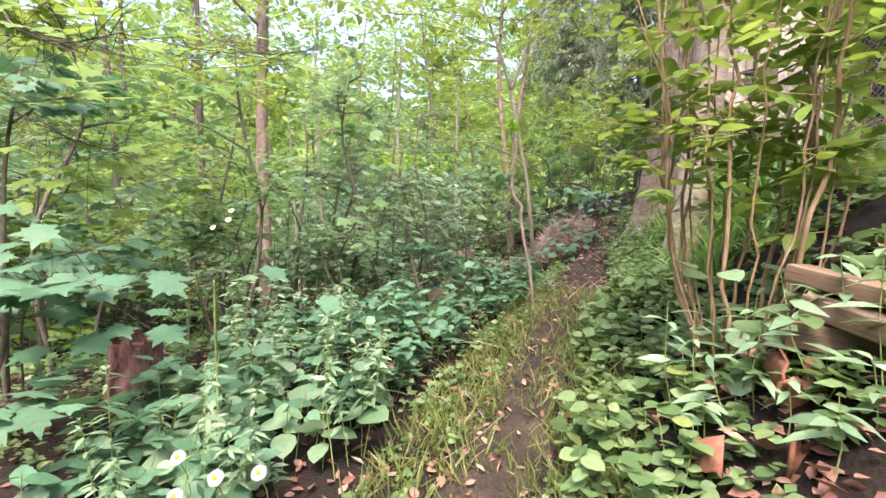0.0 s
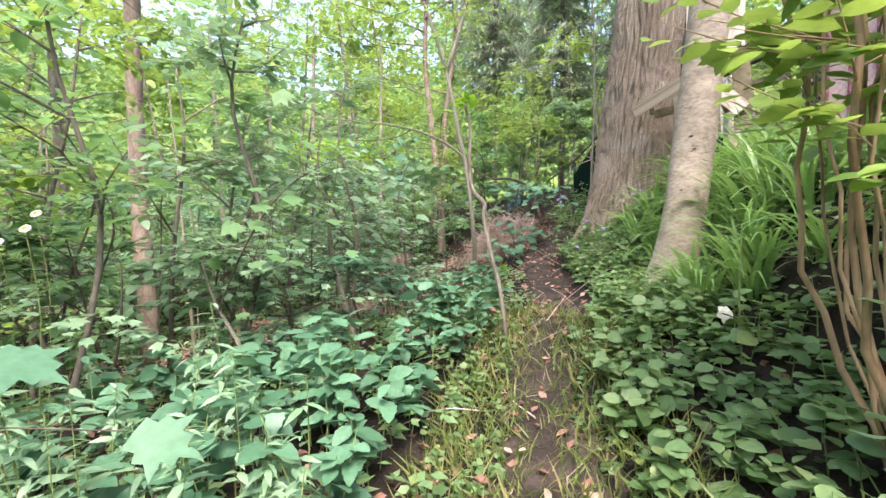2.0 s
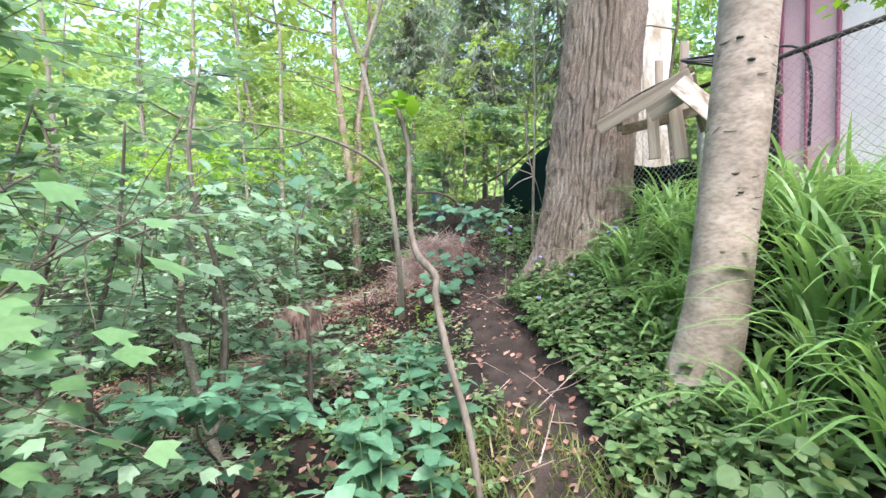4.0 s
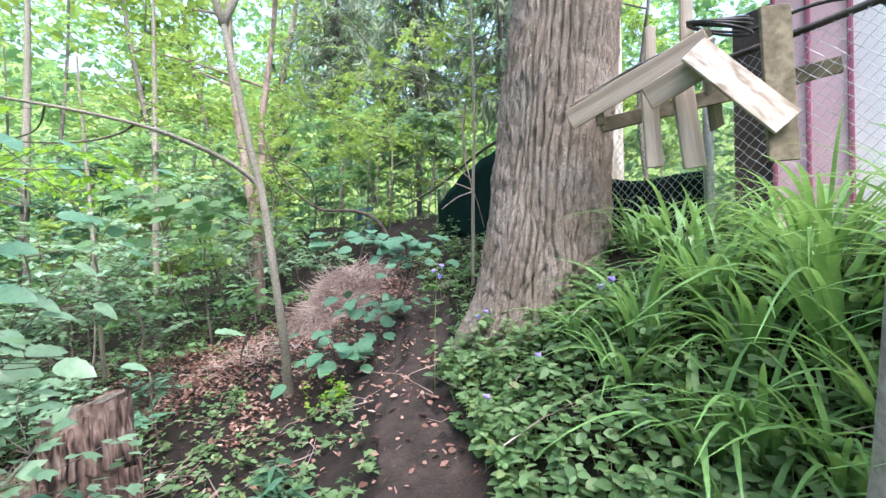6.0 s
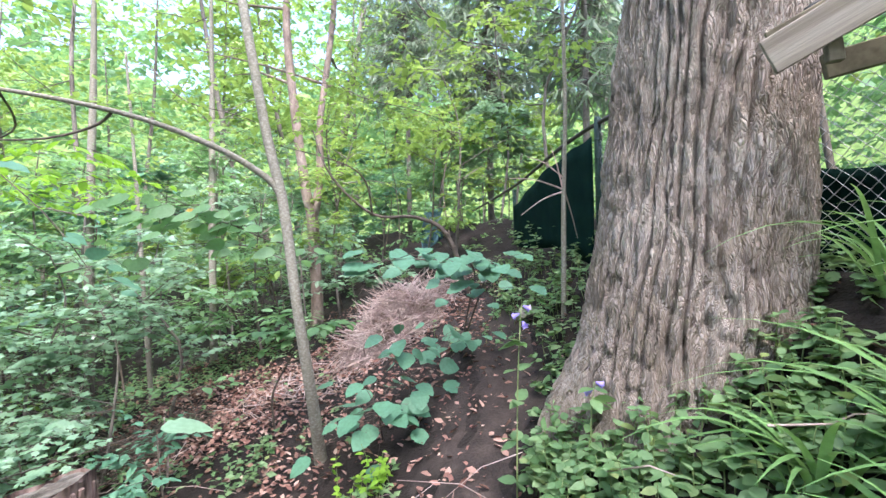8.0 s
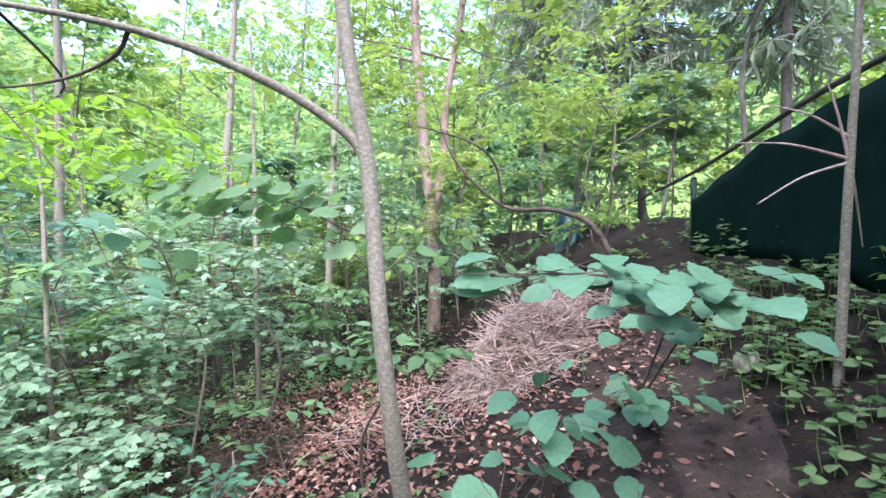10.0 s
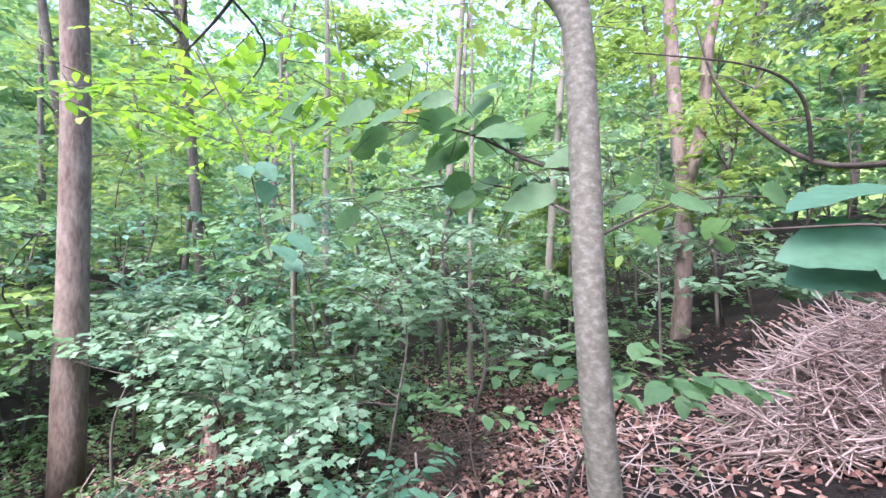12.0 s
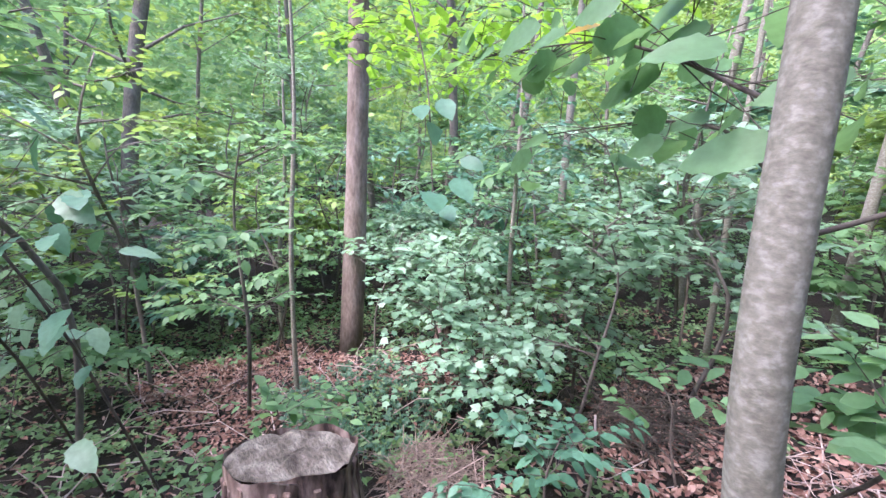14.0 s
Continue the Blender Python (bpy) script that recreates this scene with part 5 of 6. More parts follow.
# ---------------------------------------------------------------- broad-leaved sprigs close to the walk
def leaf_sprig(name, label, pts, n, spread, size, tmpl, mat, bark=M_DARKTWIG, r=0.007, face=(0, -0.35, 1), tilt=0.25, room=0.42):
    """A bough along pts with large single leaves round it."""
    base = Vector(pts[0])
    top = thing(name, label, "branch", base)
    line = smooth_line([tuple(Vector(p) - base) for p in pts], 20)
    tube("bough", line, [r, r * 0.7, r * 0.25], bark, top, sides=7)
    t = np.linspace(0.3, 1, n)
    C = np.stack([np.interp(t, np.linspace(0, 1, 20), line[:, k]) for k in range(3)], -1)
    off = RNG.normal(0, 1, (n, 3)) * np.array(spread)
    way = unit(off + (line[-1] - line[0])[None] * 0.3 + np.array([0, 0, -0.05]))
    foot = C + off
    way[:, 2] = RNG.normal(-0.15, 0.12, n)
    sticks("stalkwork", C, foot, r * 0.3, r * 0.2, bark, top, sides=4)
    nor, ln = np.array(face) + RNG.normal(0, tilt, (n, 3)), size * RNG.uniform(0.65, 1.15, n)
    ok = clear_way(foot + np.array(base), room)
    for k in range(n):
        if ok[k]:
            leaves("leaf", foot[k:k + 1], way[k:k + 1], nor[k:k + 1], ln[k:k + 1], tmpl, mat, top)
    return top


leaf_sprig("hobblebush", "large flat blue-green leaves on a low arching stem", [(2.75, 8.3, gz(2.75, 8.3) - 0.03), (2.7, 7.9, 1.65), (2.55, 7.5, 1.93), (2.2, 7.36, 1.98), (1.85, 7.38, 1.98)], 50, (0.17, 0.12, 0.03), 0.148, T_BIG, M_COOL, face=(-0.15, -0.6, 1.0), tilt=0.2, room=0.47)
leaf_sprig("hobblebush", "large flat blue-green leaves on a low arching stem", [(2.75, 8.3, gz(2.75, 8.3) - 0.03), (2.75, 7.9, 1.6), (2.68, 7.5, 1.9), (2.56, 7.15, 1.94)], 14, (0.12, 0.12, 0.03), 0.155, T_BIG, M_COOL, face=(-0.15, -0.6, 1.0), tilt=0.2)
leaf_sprig("hobblebush", "low sprig of rounded blue-green leaves", [(2.2, 7.9, gz(2.2, 7.9) - 0.03), (2.15, 7.75, 1.2), (2.05, 7.65, 1.4)], 18, (0.12, 0.12, 0.10), 0.15, T_BIG, M_COOL)
leaf_sprig("hobblebush", "low sprig of rounded blue-green leaves", [(1.95, 7.7, gz(1.95, 7.7) - 0.03), (1.9, 7.6, 0.95), (1.85, 7.5, 1.1)], 30, (0.2, 0.16, 0.12), 0.15, T_BIG, M_COOL)
leaf_sprig("beech_bough", "bough of broad toothed green leaves", [(1.36, 7.66, 2.1), (1.21, 7.82, 2.15), (1.02, 7.83, 2.24), (0.78, 7.86, 2.30), (0.40, 7.80, 2.30)], 52, (0.13, 0.10, 0.06), 0.135, T_TOOTH, M_LEAF, r=0.0055, face=(0.35, -0.8, 0.7), tilt=0.45)
leaf_sprig("beech_bough", "bough of broad toothed green leaves", [(1.36, 7.64, 2.0), (1.1, 7.95, 2.1), (0.8, 8.05, 2.12), (0.3, 8.0, 2.05)], 26, (0.14, 0.10, 0.06), 0.13, T_TOOTH, M_LEAF, r=0.0045, face=(0.35, -0.8, 0.7), tilt=0.45)
leaf_sprig("beech_bough", "bough of broad toothed green leaves", [(1.39, 7.62, 1.95), (1.55, 7.95, 2.05), (1.75, 8.1, 2.08), (1.9, 8.2, 2.05)], 14, (0.10, 0.08, 0.06), 0.13, T_TOOTH, M_LEAF, r=0.004, face=(0.0, -0.8, 0.7), tilt=0.4)
tagged(leaves("yellow_leaf", np.array([[0.84, 7.86, 2.33]]), np.array([[-0.5, -0.6, -0.1]]), np.array([[0.2, -0.6, 1.0]]), np.array([0.085]), T_OVATE, M_YELLOW), "single yellowed leaf hanging on the bough", "leaf")
leaf_sprig("maple_sprig", "broad blue-green maple leaves on a low bough", [(-2.4, 2.5, 0.2), (-2.2, 2.3, 0.8), (-1.85, 2.1, 0.98), (-1.5, 2.0, 0.95)], 44, (0.28, 0.16, 0.12), 0.19, T_MAPLE, M_COOL, face=(0.1, -0.4, 1))
leaf_sprig("maple_sprig", "bright lobed leaves hanging from above", [(-2.6, 2.6, 2.6), (-2.1, 2.2, 2.25), (-1.6, 1.9, 2.05), (-1.2, 1.7, 2.0)], 46, (0.3, 0.2, 0.14), 0.16, T_MAPLE, M_BRIGHT)
leaf_sprig("maple_sprig", "bright lobed leaves hanging from above", [(-2.2, 3.9, 3.1), (-1.7, 3.4, 2.7), (-1.2, 3.0, 2.45), (-0.8, 2.8, 2.4)], 40, (0.3, 0.22, 0.16), 0.15, T_MAPLE, M_LEAF)
leaf_sprig("maple_sprig", "bright lobed leaves hanging from above", [(-3.3, 3.4, 2.4), (-2.7, 2.9, 2.05), (-2.2, 2.6, 1.8), (-1.8, 2.5, 1.7)], 44, (0.3, 0.22, 0.16), 0.16, T_MAPLE, M_BRIGHT)
leaf_sprig("viburnum_sprig", "leafy bough of pale oval leaves across the slope", [(-1.3, 4.2, gz(-1.3, 4.2)), (-0.9, 4.0, 1.2), (-0.6, 3.9, 1.6), (-0.3, 4.0, 1.8)], 46, (0.22, 0.22, 0.2), 0.13, T_VIBURNUM, M_LEAF)
leaf_sprig("viburnum_sprig", "leafy bough of pale oval leaves across the slope", [(-0.6, 6.9, gz(-0.6, 6.9)), (-0.4, 6.5, 1.5), (-0.1, 6.2, 2.0), (0.25, 6.0, 2.25)], 54, (0.26, 0.22, 0.2), 0.14, T_TOOTH, M_COOL)
leaf_sprig("viburnum_sprig", "leafy bough of pale oval leaves across the slope", [(-0.9, 6.6, gz(-0.9, 6.6)), (-0.5, 6.4, 1.2), (-0.2, 6.3, 1.45), (0.2, 6.25, 1.5)], 54, (0.26, 0.22, 0.15), 0.14, T_TOOTH, M_PALE)
for pts in (((-2.1, 5.6), (-1.95, 5.4, 1.2), (-1.75, 5.1, 1.75), (-1.2, 4.9, 1.9)), ((-1.5, 5.5), (-1.4, 5.3, 1.0), (-1.15, 4.9, 1.4), (-0.7, 4.7, 1.5)), ((-0.7, 5.6), (-0.65, 5.4, 1.2), (-0.55, 5.0, 1.7), (-0.3, 4.8, 1.85)), ((-1.9, 5.3), (-1.75, 5.1, 0.7), (-1.45, 4.8, 0.95), (-1.0, 4.6, 1.05))):
    leaf_sprig("viburnum_sprig", "arching bough of pale layered leaves on the slope", [(pts[0][0], pts[0][1], gz(*pts[0]) - 0.03)] + list(pts[1:]), 40, (0.28, 0.22, 0.13), 0.125, T_TOOTH, M_PALE, M_TRUNK, 0.008, face=(0.1, -0.5, 1.0))
leaf_sprig("hobblebush", "low sprig of rounded blue-green leaves", [(2.9, 8.5, gz(2.9, 8.5) - 0.03), (2.8, 8.3, 1.25), (2.7, 8.15, 1.35), (2.5, 8.05, 1.33)], 20, (0.16, 0.14, 0.06), 0.14, T_BIG, M_COOL)
leaf_sprig("hanging_sprig", "few broad leaves on a hanging twig", [(-0.3, 7.9, 2.7), (0.1, 7.8, 2.3), (0.35, 7.7, 1.95), (0.45, 7.65, 1.85)], 7, (0.07, 0.07, 0.05), 0.13, T_OVATE, M_COOL, r=0.004, face=(0.6, -0.6, 0.6))

# understory: (x, y, height, reach, sprays, leaves a spray, leaf length, leaf, material)
UNDER = [
    (-2.6, 2.6, 2.2, 0.8, 70, 8, 0.13, T_MAPLE, M_COOL), (-2.0, 2.0, 1.0, 0.5, 26, 6, 0.14, T_MAPLE, M_COOL), (-3.2, 3.6, 2.9, 1.0, 90, 8, 0.12, T_OVATE, M_BRIGHT),
    (-1.7, 4.9, 2.6, 0.9, 110, 9, 0.10, T_OVATE, M_LEAF), (-0.75, 4.9, 2.0, 0.6, 70, 9, 0.09, T_OVATE, M_PALE), (-2.6, 5.2, 3.2, 1.1, 120, 9, 0.10, T_OVATE, M_BRIGHT),
    (-0.5, 6.3, 2.6, 0.8, 110, 9, 0.09, T_OVATE, M_PALE), (-1.5, 6.3, 3.0, 1.0, 120, 9, 0.09, T_OVATE, M_LEAF), (0.25, 5.6, 1.7, 0.5, 60, 8, 0.09, T_OVATE, M_PALE),
    (-3.4, 6.6, 3.3, 1.1, 120, 9, 0.10, T_OVATE, M_BRIGHT), (-2.4, 7.4, 2.6, 0.9, 90, 9, 0.09, T_OVATE, M_LEAF), (-0.2, 9.3, 1.5, 0.7, 90, 9, 0.09, T_OVATE, M_PALE),
    (0.1, 10.2, 2.0, 0.9, 130, 9, 0.09, T_OVATE, M_PALE), (-1.0, 10.2, 2.2, 1.0, 140, 9, 0.10, T_OVATE, M_PALE), (-2.0, 10.6, 2.6, 1.0, 130, 9, 0.10, T_OVATE, M_COOL),
    (-2.9, 8.9, 1.6, 0.8, 90, 9, 0.09, T_OVATE, M_PALE), (-4.4, 8.0, 2.4, 1.0, 110, 9, 0.10, T_OVATE, M_LEAF), (-4.6, 10.0, 2.8, 1.2, 130, 9, 0.11, T_OVATE, M_COOL),
    (-3.4, 11.2, 3.2, 1.2, 140, 9, 0.11, T_OVATE, M_COOL), (1.0, 11.4, 2.4, 1.0, 110, 9, 0.10, T_OVATE, M_PALE), (2.2, 12.6, 3.0, 1.2, 130, 9, 0.11, T_OVATE, M_BRIGHT),
    (3.6, 12.2, 2.6, 1.0, 110, 9, 0.10, T_OVATE, M_BRIGHT), (0.4, 13.4, 3.6, 1.3, 140, 9, 0.12, T_OVATE, M_LEAF), (-1.4, 12.6, 3.6, 1.3, 140, 9, 0.12, T_OVATE, M_LEAF),
    (-6.0, 6.5, 3.4, 1.2, 120, 9, 0.12, T_OVATE, M_LEAF), (-6.2, 9.4, 3.2, 1.3, 120, 9, 0.12, T_OVATE, M_LEAF), (-5.4, 12.2, 3.8, 1.4, 140, 9, 0.13, T_OVATE, M_LEAF),
    (-4.6, 4.4, 3.4, 1.2, 110, 9, 0.11, T_OVATE, M_BRIGHT), (-0.6, 7.6, 0.7, 0.5, 50, 8, 0.07, T_OVATE, M_LEAF), (-1.7, 4.0, 0.9, 0.5, 40, 7, 0.08, T_OVATE, M_PALE),
    (-0.9, 5.6, 1.2, 0.6, 60, 8, 0.08, T_OVATE, M_LEAF), (0.7, 9.0, 0.5, 0.35, 20, 8, 0.08, T_OVATE, M_LEAF), (1.25, 8.6, 0.9, 0.4, 34, 8, 0.09, T_OVATE, M_LEAF),
    (4.0, 11.6, 3.4, 1.2, 110, 9, 0.11, T_OVATE, M_BRIGHT), (5.4, 12.6, 4.0, 1.4, 120, 9, 0.12, T_OVATE, M_BRIGHT), (5.2, 10.4, 4.6, 1.2, 110, 9, 0.12, T_OVATE, M_BRIGHT),
    (-7.5, 12, 4.2, 1.6, 140, 9, 0.15, T_OVATE, M_LEAF), (-7.8, 8.0, 4.0, 1.5, 130, 9, 0.14, T_OVATE, M_LEAF), (-6.4, 3.6, 4.0, 1.4, 120, 9, 0.13, T_OVATE, M_BRIGHT),
    (-0.2, 15.5, 4.6, 1.6, 150, 9, 0.15, T_OVATE, M_LEAF), (-3.0, 15.2, 4.6, 1.6, 150, 9, 0.15, T_OVATE, M_LEAF), (2.6, 15.6, 4.6, 1.6, 150, 9, 0.15, T_OVATE, M_BRIGHT),
    (-6.2, 15, 4.8, 1.7, 150, 9, 0.16, T_OVATE, M_LEAF), (5.4, 16.5, 5.0, 1.7, 150, 9, 0.16, T_OVATE, M_BRIGHT), (-9.5, 10, 5.0, 1.8, 150, 9, 0.17, T_OVATE, M_LEAF),
    (4.9, 6.6, 3.4, 0.8, 60, 8, 0.10, T_OVATE, M_BRIGHT), (4.6, 4.2, 2.2, 0.7, 60, 8, 0.10, T_MAPLE, M_LIME), (4.5, 3.0, 2.6, 0.8, 70, 8, 0.11, T_OVATE, M_BRIGHT),
    (-1.05, 4.25, 2.5, 0.8, 150, 9, 0.085, T_OVATE, M_PALE), (-1.8, 3.8, 2.7, 0.8, 130, 9, 0.09, T_OVATE, M_LEAF), (-0.35, 5.2, 2.4, 0.7, 120, 9, 0.085, T_OVATE, M_PALE), (-1.3, 5.4, 2.6, 0.8, 120, 9, 0.09, T_OVATE, M_PALE),
    (-0.35, 8.75, 0.75, 0.5, 70, 8, 0.075, T_OVATE, M_PALE), (-0.95, 8.7, 0.95, 0.6, 80, 8, 0.08, T_OVATE, M_PALE), (-0.5, 9.6, 1.4, 0.7, 80, 8, 0.085, T_OVATE, M_PALE), (0.55, 8.2, 0.55, 0.35, 50, 8, 0.07, T_OVATE, M_COOL), (-1.4, 8.9, 1.3, 0.7, 80, 8, 0.085, T_OVATE, M_PALE), (-0.4, 5.9, 0.8, 0.5, 60, 8, 0.085, T_OVATE, M_PALE), (0.2, 6.4, 0.5, 0.4, 44, 8, 0.08, T_OVATE, M_COOL),
    (-0.6, 4.3, 0.75, 0.45, 130, 8, 0.08, T_OVATE, M_PALE), (-0.2, 4.75, 0.7, 0.45, 130, 8, 0.08, T_OVATE, M_COOL),
    (-1.2, 4.5, 0.95, 0.55, 150, 8, 0.085, T_OVATE, M_PALE), (0.1, 5.8, 0.7, 0.4, 110, 8, 0.08, T_OVATE, M_PALE), (-1.9, 4.6, 1.2, 0.6, 150, 8, 0.09, T_OVATE, M_LEAF),
    (2.6, 2.6, 1.9, 0.6, 50, 8, 0.10, T_OVATE, M_BRIGHT), (2.4, 1.4, 2.4, 0.8, 60, 8, 0.11, T_OVATE, M_BRIGHT),
]
LABELS = {"woodland_leaf": "leafy sapling with mid-green oval leaves", "canopy_leaf": "leafy sapling with bright yellow-green leaves", "broad_shade_leaf": "bush with broad blue-green leaves",
          "pale_understory_leaf": "bush with pale green layered leaves", "lime_leaf": "vine-like sapling with lime green lobed leaves"}
for x, y, h, reach, sp, per, size, tm, mat in UNDER:
    if mat is M_PALE and tm is T_OVATE and np.hypot(x - 1, y - 6) < 5.2:
        tm, sp, size = T_VIBURNUM, sp * 1.35, size * 0.8
    sapling("understory_bush" if h < 2.3 else "sapling", LABELS[mat.name], x, y, h, reach, int(sp * (0.26 if np.hypot(x + 1.2, y - 4.9) < 2.3 else 0.45)), per, size * 1.38, T_CHEAP if tm is T_OVATE and np.hypot(x - 1, y - 6) > 5.2 else tm, mat, M_DARKTWIG if h < 1.5 else M_TRUNK, 0.006 + 0.006 * h, 0.22, (RNG.normal(0, 0.15), RNG.normal(0, 0.15)), "bush" if h < 2.3 else "sapling", 0.32 + 0.07 * h, "understory of the wood")

N_BUSH = 110
for i in range(N_BUSH):
    a = radians(-38 + 165 * ((i * 0.618 + 0.2) % 1.0))
    r = 3.6 + 13 * ((i * 0.7549 + 0.4) % 1.0) ** 1.25
    x, y = 1.4 - r * math.sin(a), 7.0 + r * math.cos(a)
    if x > path_x(y) - 0.9 and y < 12 or abs(x + 0.15) < 0.9 and y < 3 or (x > 0.3 and y < 10.8) or np.hypot(x + 2.9, y - 7.7) < 1.2:
        continue
    h = (1.1 + 1.3 * ((i * 0.43) % 1.0)) * (1 + 0.13 * (r - 3.6))
    mat = (M_PALE, M_LEAF, M_COOL, M_PALE, M_BRIGHT, M_LEAF)[i % 6]
    near = r < 6.5
    sapling("understory_bush" if h < 2.3 else "sapling", LABELS[mat.name], x, y, h, 0.5 + 0.28 * h, 34 if near else 80, 9, 0.14 if near else 0.14 + 0.010 * r, T_OVATE if near else T_CHEAP, mat, M_DARKTWIG if i % 2 else M_TRUNK, 0.006 + 0.004 * h, 0.2, (RNG.normal(0, 0.2), RNG.normal(0, 0.2)), "bush" if h < 2.3 else "sapling", 0.36 + 0.06 * h, "understory of the wood")

# overhanging boughs above the walk
for k, (x, y, z, r, n) in enumerate(((-2.2, 4.6, 3.1, 1.2, 60), (-1.2, 6.6, 3.4, 1.2, 36), (0.2, 6.9, 3.6, 0.9, 24), (0.6, 10.4, 3.6, 1.2, 50), (2.6, 10.0, 3.7, 1.2, 60), (1.1, 3.9, 3.3, 0.6, 20), (-0.4, 4.4, 3.3, 0.8, 34), (3.2, 8.6, 3.9, 0.8, 30))):
    top = thing("overhanging_bough", "overhanging leafy bough with sunlit yellow-green leaves", "branch", (x, y, z), "boughs hanging over the slope")
    A = np.stack([RNG.uniform(-r, r, n), RNG.uniform(-r, r, n), RNG.normal(0, 0.28, n)], -1)
    D = random_dirs(n, -0.1, 0.15)
    tube("bough", smooth_line([(-r * 0.7, r * 0.8, 0.9), (-r * 0.3, 0.3, 0.3), (r * 0.2, -0.1, 0.05), (r * 0.6, -0.4, -0.2)], 12), [0.009, 0.006, 0.002], M_DARKTWIG, top, sides=6)
    P, W, N, L = spray_leaves(A, D, RNG.uniform(0.3, 0.6, n), 9, 0.10)
    sticks("twigwork", A, A + D * 0.45, 0.003, 0.001, M_DARKTWIG, top, sides=3)
    leaves("foliage", P, W, N, L, T_OVATE, M_BRIGHT, top)


# ---------------------------------------------------------------- low growth, grass and litter
def litter_zone(p):
    """Where fallen leaves lie open: the mound, the hollow under the tall tree, the foot of the bank."""
    x, y = p[:, 0], p[:, 1]
    u = x - path_x(y)
    mound = (np.hypot((x - 2.2) / 1.3, (y - 9.6) / 1.5) < 1) | (np.hypot((x - 0.9) / 0.9, (y - 9.4) / 0.7) < 1) | (np.hypot((x - 0.6) / 1.1, (y - 10.3) / 0.9) < 1)
    hollow = (np.hypot((x + 3.2) / 1.7, (y - 7.6) / 1.1) < 1) | (np.hypot((x + 1.9) / 0.7, (y - 9.0) / 0.5) < 1) | (np.hypot((x - 0.6) / 0.9, (y - 9.7) / 0.6) < 1)
    foot = (u > -1.7) & (u < -0.45) & (y > 7.5) & (y < 9)
    return mound | hollow | foot


def clear_of_walk(p):
    return off_path(p, 0.2)


herb_patch("nettle_bed", "bed of tall broad-leaved green herbs beside the path", scatter(300, -0.65, 1.1, 2.3, 5.4, lambda p: (path_x(p[:, 1]) - p[:, 0] > 0.22) & (path_x(p[:, 1]) - p[:, 0] < 1.1)), 0.42, 8, 0.14, T_TOOTH, M_COOL)
herb_patch("nettle_bed", "broad-leaved herbs growing down the slope", scatter(150, -1.7, -0.2, 1.5, 4.2), 0.42, 8, 0.16, T_OVATE, M_COOL)
herb_patch("goldenrod", "tall narrow-leaved green stalks", scatter(60, -1.3, -0.35, 1.5, 3.0), 0.62, 26, 0.085, T_LANCE, M_PALE)
herb_patch("big_leaf_herbs", "large soft heart-shaped leaves near the ground", scatter(46, -1.5, -0.3, 1.2, 2.6), 0.3, 5, 0.17, T_ROUND, M_PALE)
herb_patch("ground_cover", "low pale green ground-cover leaves on the bank", scatter(2700, 0.2, 4.0, 1.2, 7.4, lambda p: (p[:, 0] - path_x(p[:, 1]) > 0.30) & (p[:, 0] - path_x(p[:, 1]) < 2.2) & clear_of_walk(p)), 0.14, 6, 0.065, T_ROUND, M_GROUND, "ground cover", False)
herb_patch("bank_herbs", "dense bright herbs covering the bank", scatter(2100, 1.4, 3.3, 3.2, 6.6, lambda p: (p[:, 0] - path_x(p[:, 1]) > 0.34) & (p[:, 0] - path_x(p[:, 1]) < 1.4)), 0.18, 8, 0.08, T_OVATE, M_GROUND)
herb_patch("bank_herbs", "leafy herbs at the foot of the canes", scatter(190, 0.5, 1.8, 1.3, 3.4, lambda p: p[:, 0] - path_x(p[:, 1]) > 0.3), 0.22, 6, 0.10, T_ROUND, M_GROUND)
herb_patch("bank_herbs", "mixed herbs between the strap leaves", scatter(420, 2.3, 3.8, 2.4, 5.3, lambda p: p[:, 0] - path_x(p[:, 1]) > 1.0), 0.24, 8, 0.085, T_OVATE, M_GROUND)
herb_patch("bank_herbs", "leafy herbs below the fence", scatter(280, 2.95, 4.1, 7.2, 10.2, lambda p: (p[:, 0] - path_x(p[:, 1]) > 0.35) & (np.hypot(p[:, 0] - 3.33, p[:, 1] - 6.42) > 0.8)), 0.2, 7, 0.09, T_OVATE, M_GROUND)
herb_patch("ivy", "dark low ivy on the forest floor", scatter(500, -2.9, -0.6, 7.6, 8.9), 0.14, 6, 0.06, T_OVATE, M_DARKLEAF, "ground cover")
herb_patch("ground_cover", "low green leaves over the forest floor", scatter(6200, -7, 1.9, 2.2, 13, lambda p: off_path(p, 0.3) & (p[:, 0] < path_x(p[:, 1])) & (~litter_zone(p) | (RNG.uniform(0, 1, len(p)) < 0.12))), 0.15, 6, 0.08, T_CHEAP, M_GROUND, "ground cover", False, 0.45)
herb_patch("ground_cover", "low leafy growth further into the wood", scatter(4300, -18, 8, 2, 26, lambda p: (np.hypot(p[:, 0] - 1.5, p[:, 1] - 7) > 5.5) & (p[:, 0] < path_x(p[:, 1]) + 0.5)), 0.4, 8, 0.13, T_CHEAP, M_LEAF, "ground cover", False, 0.45)
herb_patch("ground_cover", "low leafy growth beyond the fence", scatter(900, 4.2, 9.4, 1, 12), 0.3, 8, 0.12, T_CHEAP, M_GROUND, "ground cover", False, 0.45)
herb_patch("yellow_herb", "small clump of lime yellow leaves beside the path", scatter(26, 1.55, 1.95, 6.95, 7.35), 0.3, 9, 0.06, T_OVATE, M_LIME)
herb_patch("lance_herb", "low plant of broad blue-green lance leaves beside the path", scatter(6, 1.12, 1.34, 6.2, 6.5), 0.24, 9, 0.19, T_LANCE, M_COOL)

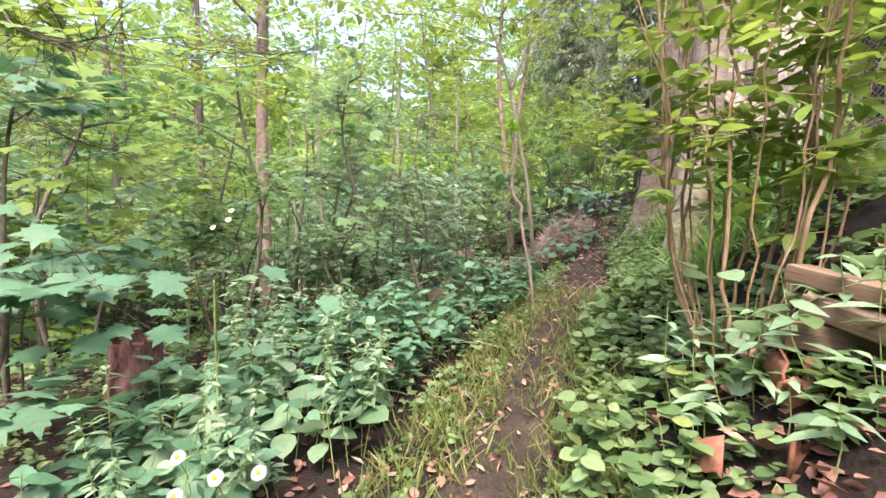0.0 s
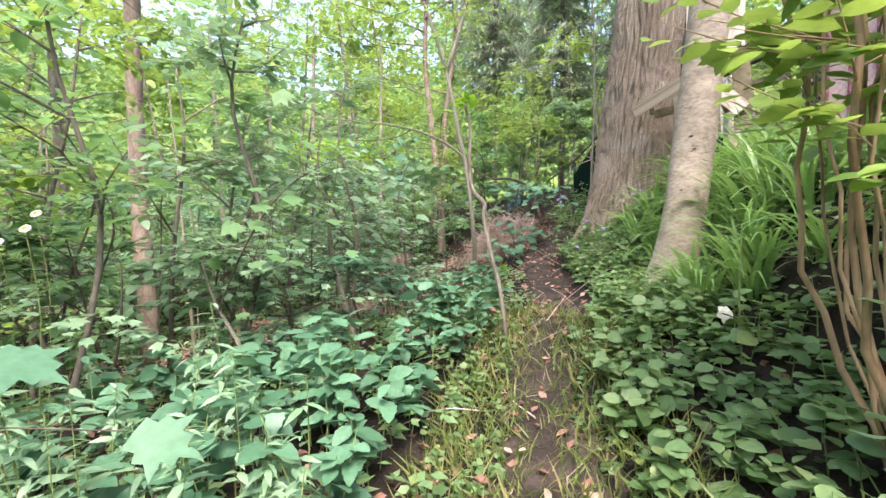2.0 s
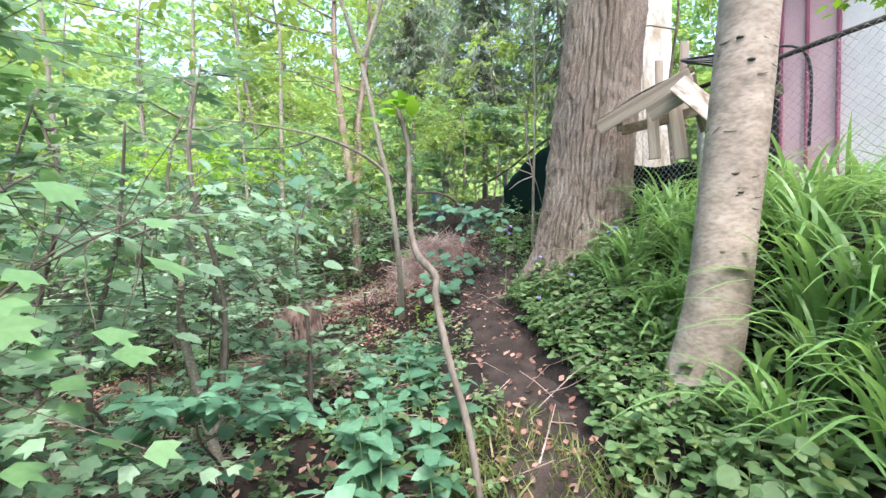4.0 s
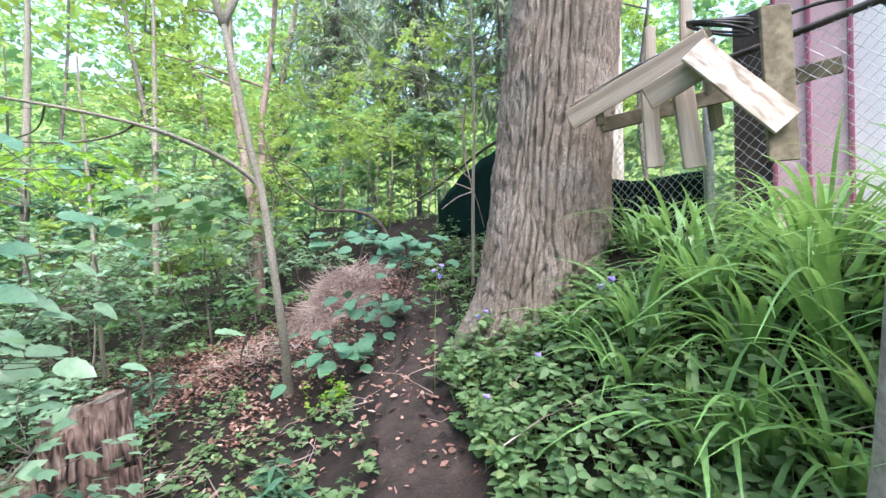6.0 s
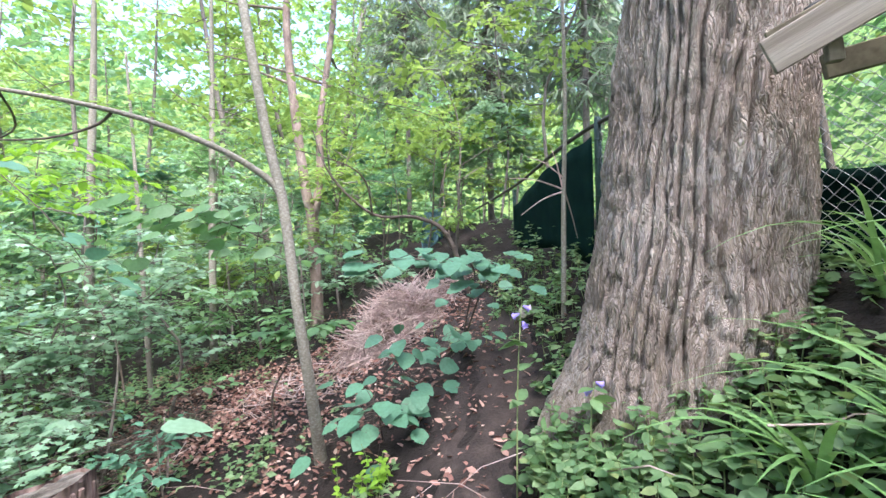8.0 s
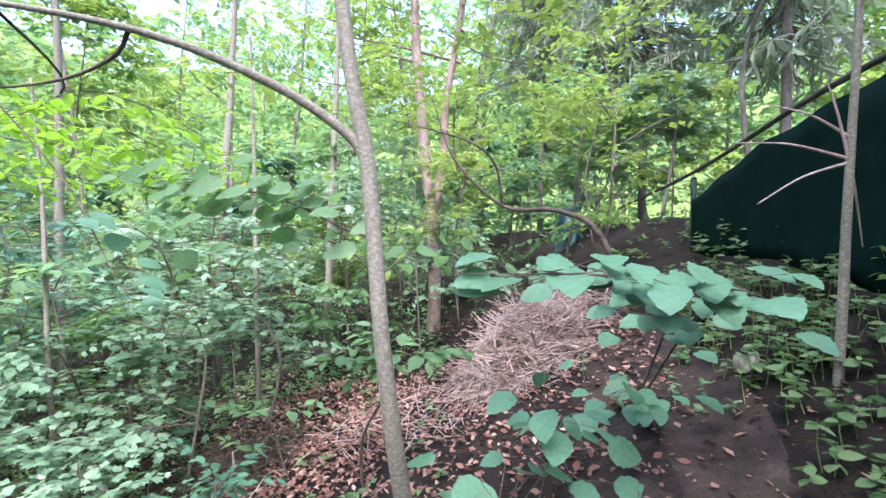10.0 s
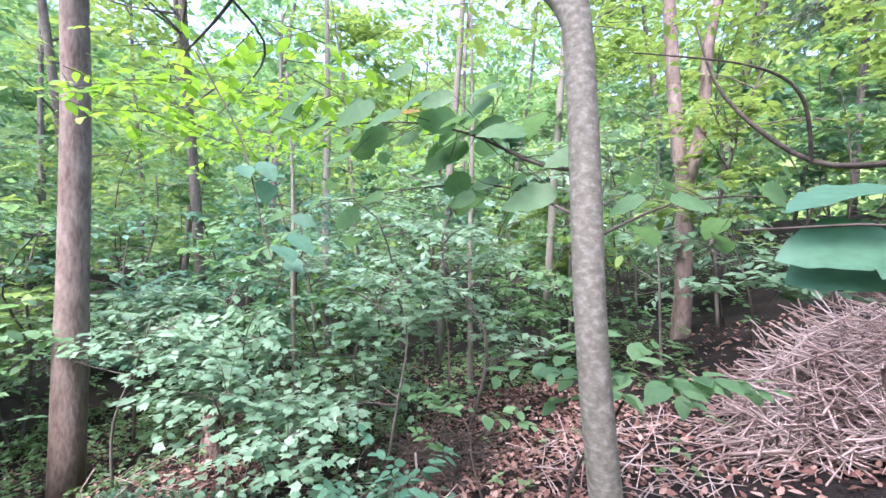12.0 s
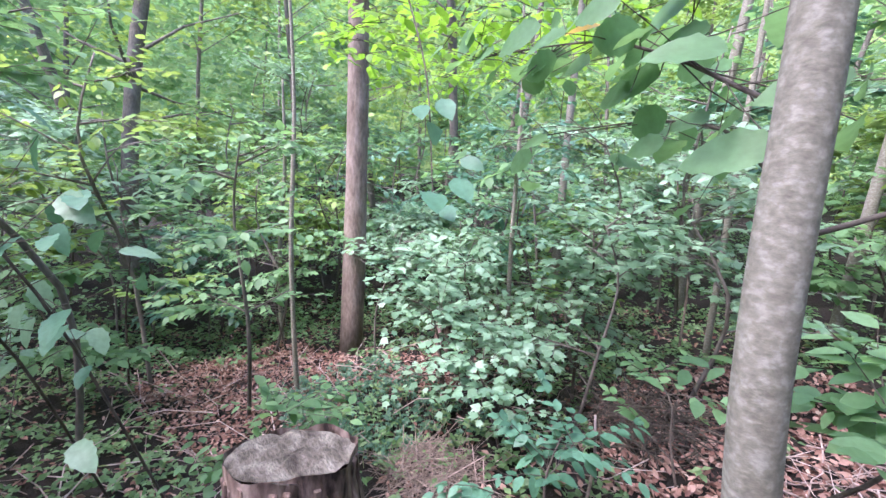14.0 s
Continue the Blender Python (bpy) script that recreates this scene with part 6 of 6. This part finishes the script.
herb_patch("pokeweed", "tall pale lance-leaved stalks beside the timbers", scatter(16, 0.85, 1.3, 1.15, 1.7), 0.4, 8, 0.15, T_LANCE, M_PALE)
herb_patch("ground_cover", "small round leaves along the path edge", scatter(900, -0.6, 1.3, 0.6, 4.2, lambda p: (np.abs(p[:, 0] - path_x(p[:, 1])) < 0.55) & (np.abs(p[:, 0] - path_x(p[:, 1])) > 0.17)), 0.06, 5, 0.045, T_ROUND, M_GROUND, "ground cover", False)
herb_patch("sorrel", "scattered broad leaves beside the path", scatter(60, 0.0, 1.5, 1.0, 4.6, lambda p: (p[:, 0] - path_x(p[:, 1]) > 0.15) & (p[:, 0] - path_x(p[:, 1]) < 0.5)), 0.12, 4, 0.10, T_ROUND, M_GROUND)

herb_patch("bank_herbs", "small leafy sprigs on dark bare soil", scatter(70, 2.7, 3.9, 7.9, 9.0, lambda p: clear_of_walk(p)), 0.16, 6, 0.07, T_OVATE, M_LEAF)
herb_patch("ground_cover", "low leafy growth and seedlings behind the start of the path", scatter(1500, -7, 6, -6, 1.6, lambda p: np.abs(p[:, 0] - path_x(np.maximum(p[:, 1], 0))) > 0.5), 0.16, 6, 0.09, T_CHEAP, M_GROUND, "ground cover", False, 0.45)


def grass():
    p = scatter(22000, -0.9, 1.4, -0.5, 4.6, lambda p: (np.abs(p[:, 0] - path_x(p[:, 1])) < 0.55) & (np.abs(p[:, 0] - path_x(p[:, 1])) > RNG.uniform(-0.05, 0.22, len(p))))
    n = len(p)
    P = np.stack([p[:, 0], p[:, 1], ground_z(p[:, 0], p[:, 1]) - 0.005], -1)
    D = np.stack([RNG.normal(0, 0.6, n), RNG.normal(0, 0.6, n), np.ones(n)], -1)
    ob = leaves("grass", P, D, RNG.normal(0, 1, (n, 3)), RNG.uniform(0.05, 0.15, n), template([(0, 0.035), (0.5, 0.03), (1, 0)], 0.2, 0.5), M_GRASS)
    tagged(ob, "short sparse grass along the path", "grass", kind="stuff")


grass()


def litter(name, label, p, size, lift=0.03, mat=M_LITTER):
    n = len(p)
    P = np.stack([p[:, 0], p[:, 1], ground_z(p[:, 0], p[:, 1]) + RNG.uniform(0.004, lift, n)], -1)
    a = RNG.uniform(0, 6.28, n)
    D = np.stack([np.cos(a), np.sin(a), RNG.normal(0, 0.25, n)], -1)
    N = np.array([0, 0, 1.0]) + RNG.normal(0, 0.45, (n, 3))
    ob = leaves(name, P, D, N, size * RNG.uniform(0.5, 1.2, n), template([(0, 0), (0.35, 0.28), (0.7, 0.2), (1, 0)], 0.5, -0.25), mat)
    return tagged(ob, label, "leaf litter", kind="stuff")


litter("leaf_litter", "fallen brown oak leaves covering the mound and hollow", scatter(38000, -5.5, 3.8, 6.4, 11.5, lambda p: litter_zone(p) & ((p[:, 0] < 1.3) | (RNG.uniform(0, 1, len(p)) < np.where(p[:, 1] < 9.2, 0.32, 0.5)))), 0.052, 0.06)
litter("leaf_litter", "scattered fallen leaves on the forest floor", scatter(17000, -7, 4, 0, 13, lambda p: (p[:, 0] < path_x(p[:, 1]) + 0.3) | (p[:, 1] > 9.2) | (RNG.uniform(0, 1, len(p)) < 0.15)), 0.06)
litter("leaf_litter", "brown leaves and crumbs on the dark bank above the path", scatter(500, 2.1, 3.9, 6.9, 9.6), 0.03, 0.03)
litter("leaf_litter", "few brown leaves on the trodden path", scatter(120, -0.4, 3.6, 0, 9, lambda p: np.abs(p[:, 0] - path_x(p[:, 1])) < 0.45), 0.036, 0.015)

litter("leaf_litter", "curled brown leaves round the timbers and pots", scatter(420, 0.8, 1.9, 0.9, 1.9), 0.075, 0.05)


def conifer_boughs():
    """Grey-green hanging needle boughs high behind the great tree."""
    for x, y, z, r, n in ((6.6, 15.5, 6.6, 2.0, 300), (5.4, 19.5, 8.0, 2.4, 300), (8.2, 13.5, 6.2, 1.8, 240)):
        top = thing("conifer", "tall conifer with drooping grey-green needle boughs", "tree", (x, y, gz(x, y)), "conifers behind the fence")
        h = z + 4
        tube("trunk", smooth_line([(0, 0, -0.1), (0.05, 0, h * 0.5), (0, 0, h)], 10), [0.09, 0.07, 0.03], M_TRUNK, top, sides=10, rough=0.1)
        zz = RNG.uniform(z - 3.2, z + 3, n)
        D = random_dirs(n, -0.35, 0.15)
        ln = r * RNG.uniform(0.5, 1.0, n)
        A = np.stack([0 * zz, 0 * zz, zz], -1)
        B = A + D * ln[:, None]
        s = sticks("boughwork", A, B, 0.02, 0.004, M_TRUNK, top, sides=4, sag=0.1)
        m = 16
        t = RNG.uniform(0.25, 1, (n, m))
        P = (A[:, None] + (B - A)[:, None] * t[..., None]).reshape(-1, 3)
        W = np.repeat(D, m, 0) * 0.4 + RNG.normal(0, 0.45, (n * m, 3)) + np.array([0, 0, -0.7])
        leaves("needle_mass", P, W, RNG.normal(0, 1, (n * m, 3)), RNG.uniform(0.2, 0.5, n * m), template([(0, 0.02), (0.5, 0.08), (1, 0)], 0.3, 0.3), M_NEEDLE, top)


conifer_boughs()
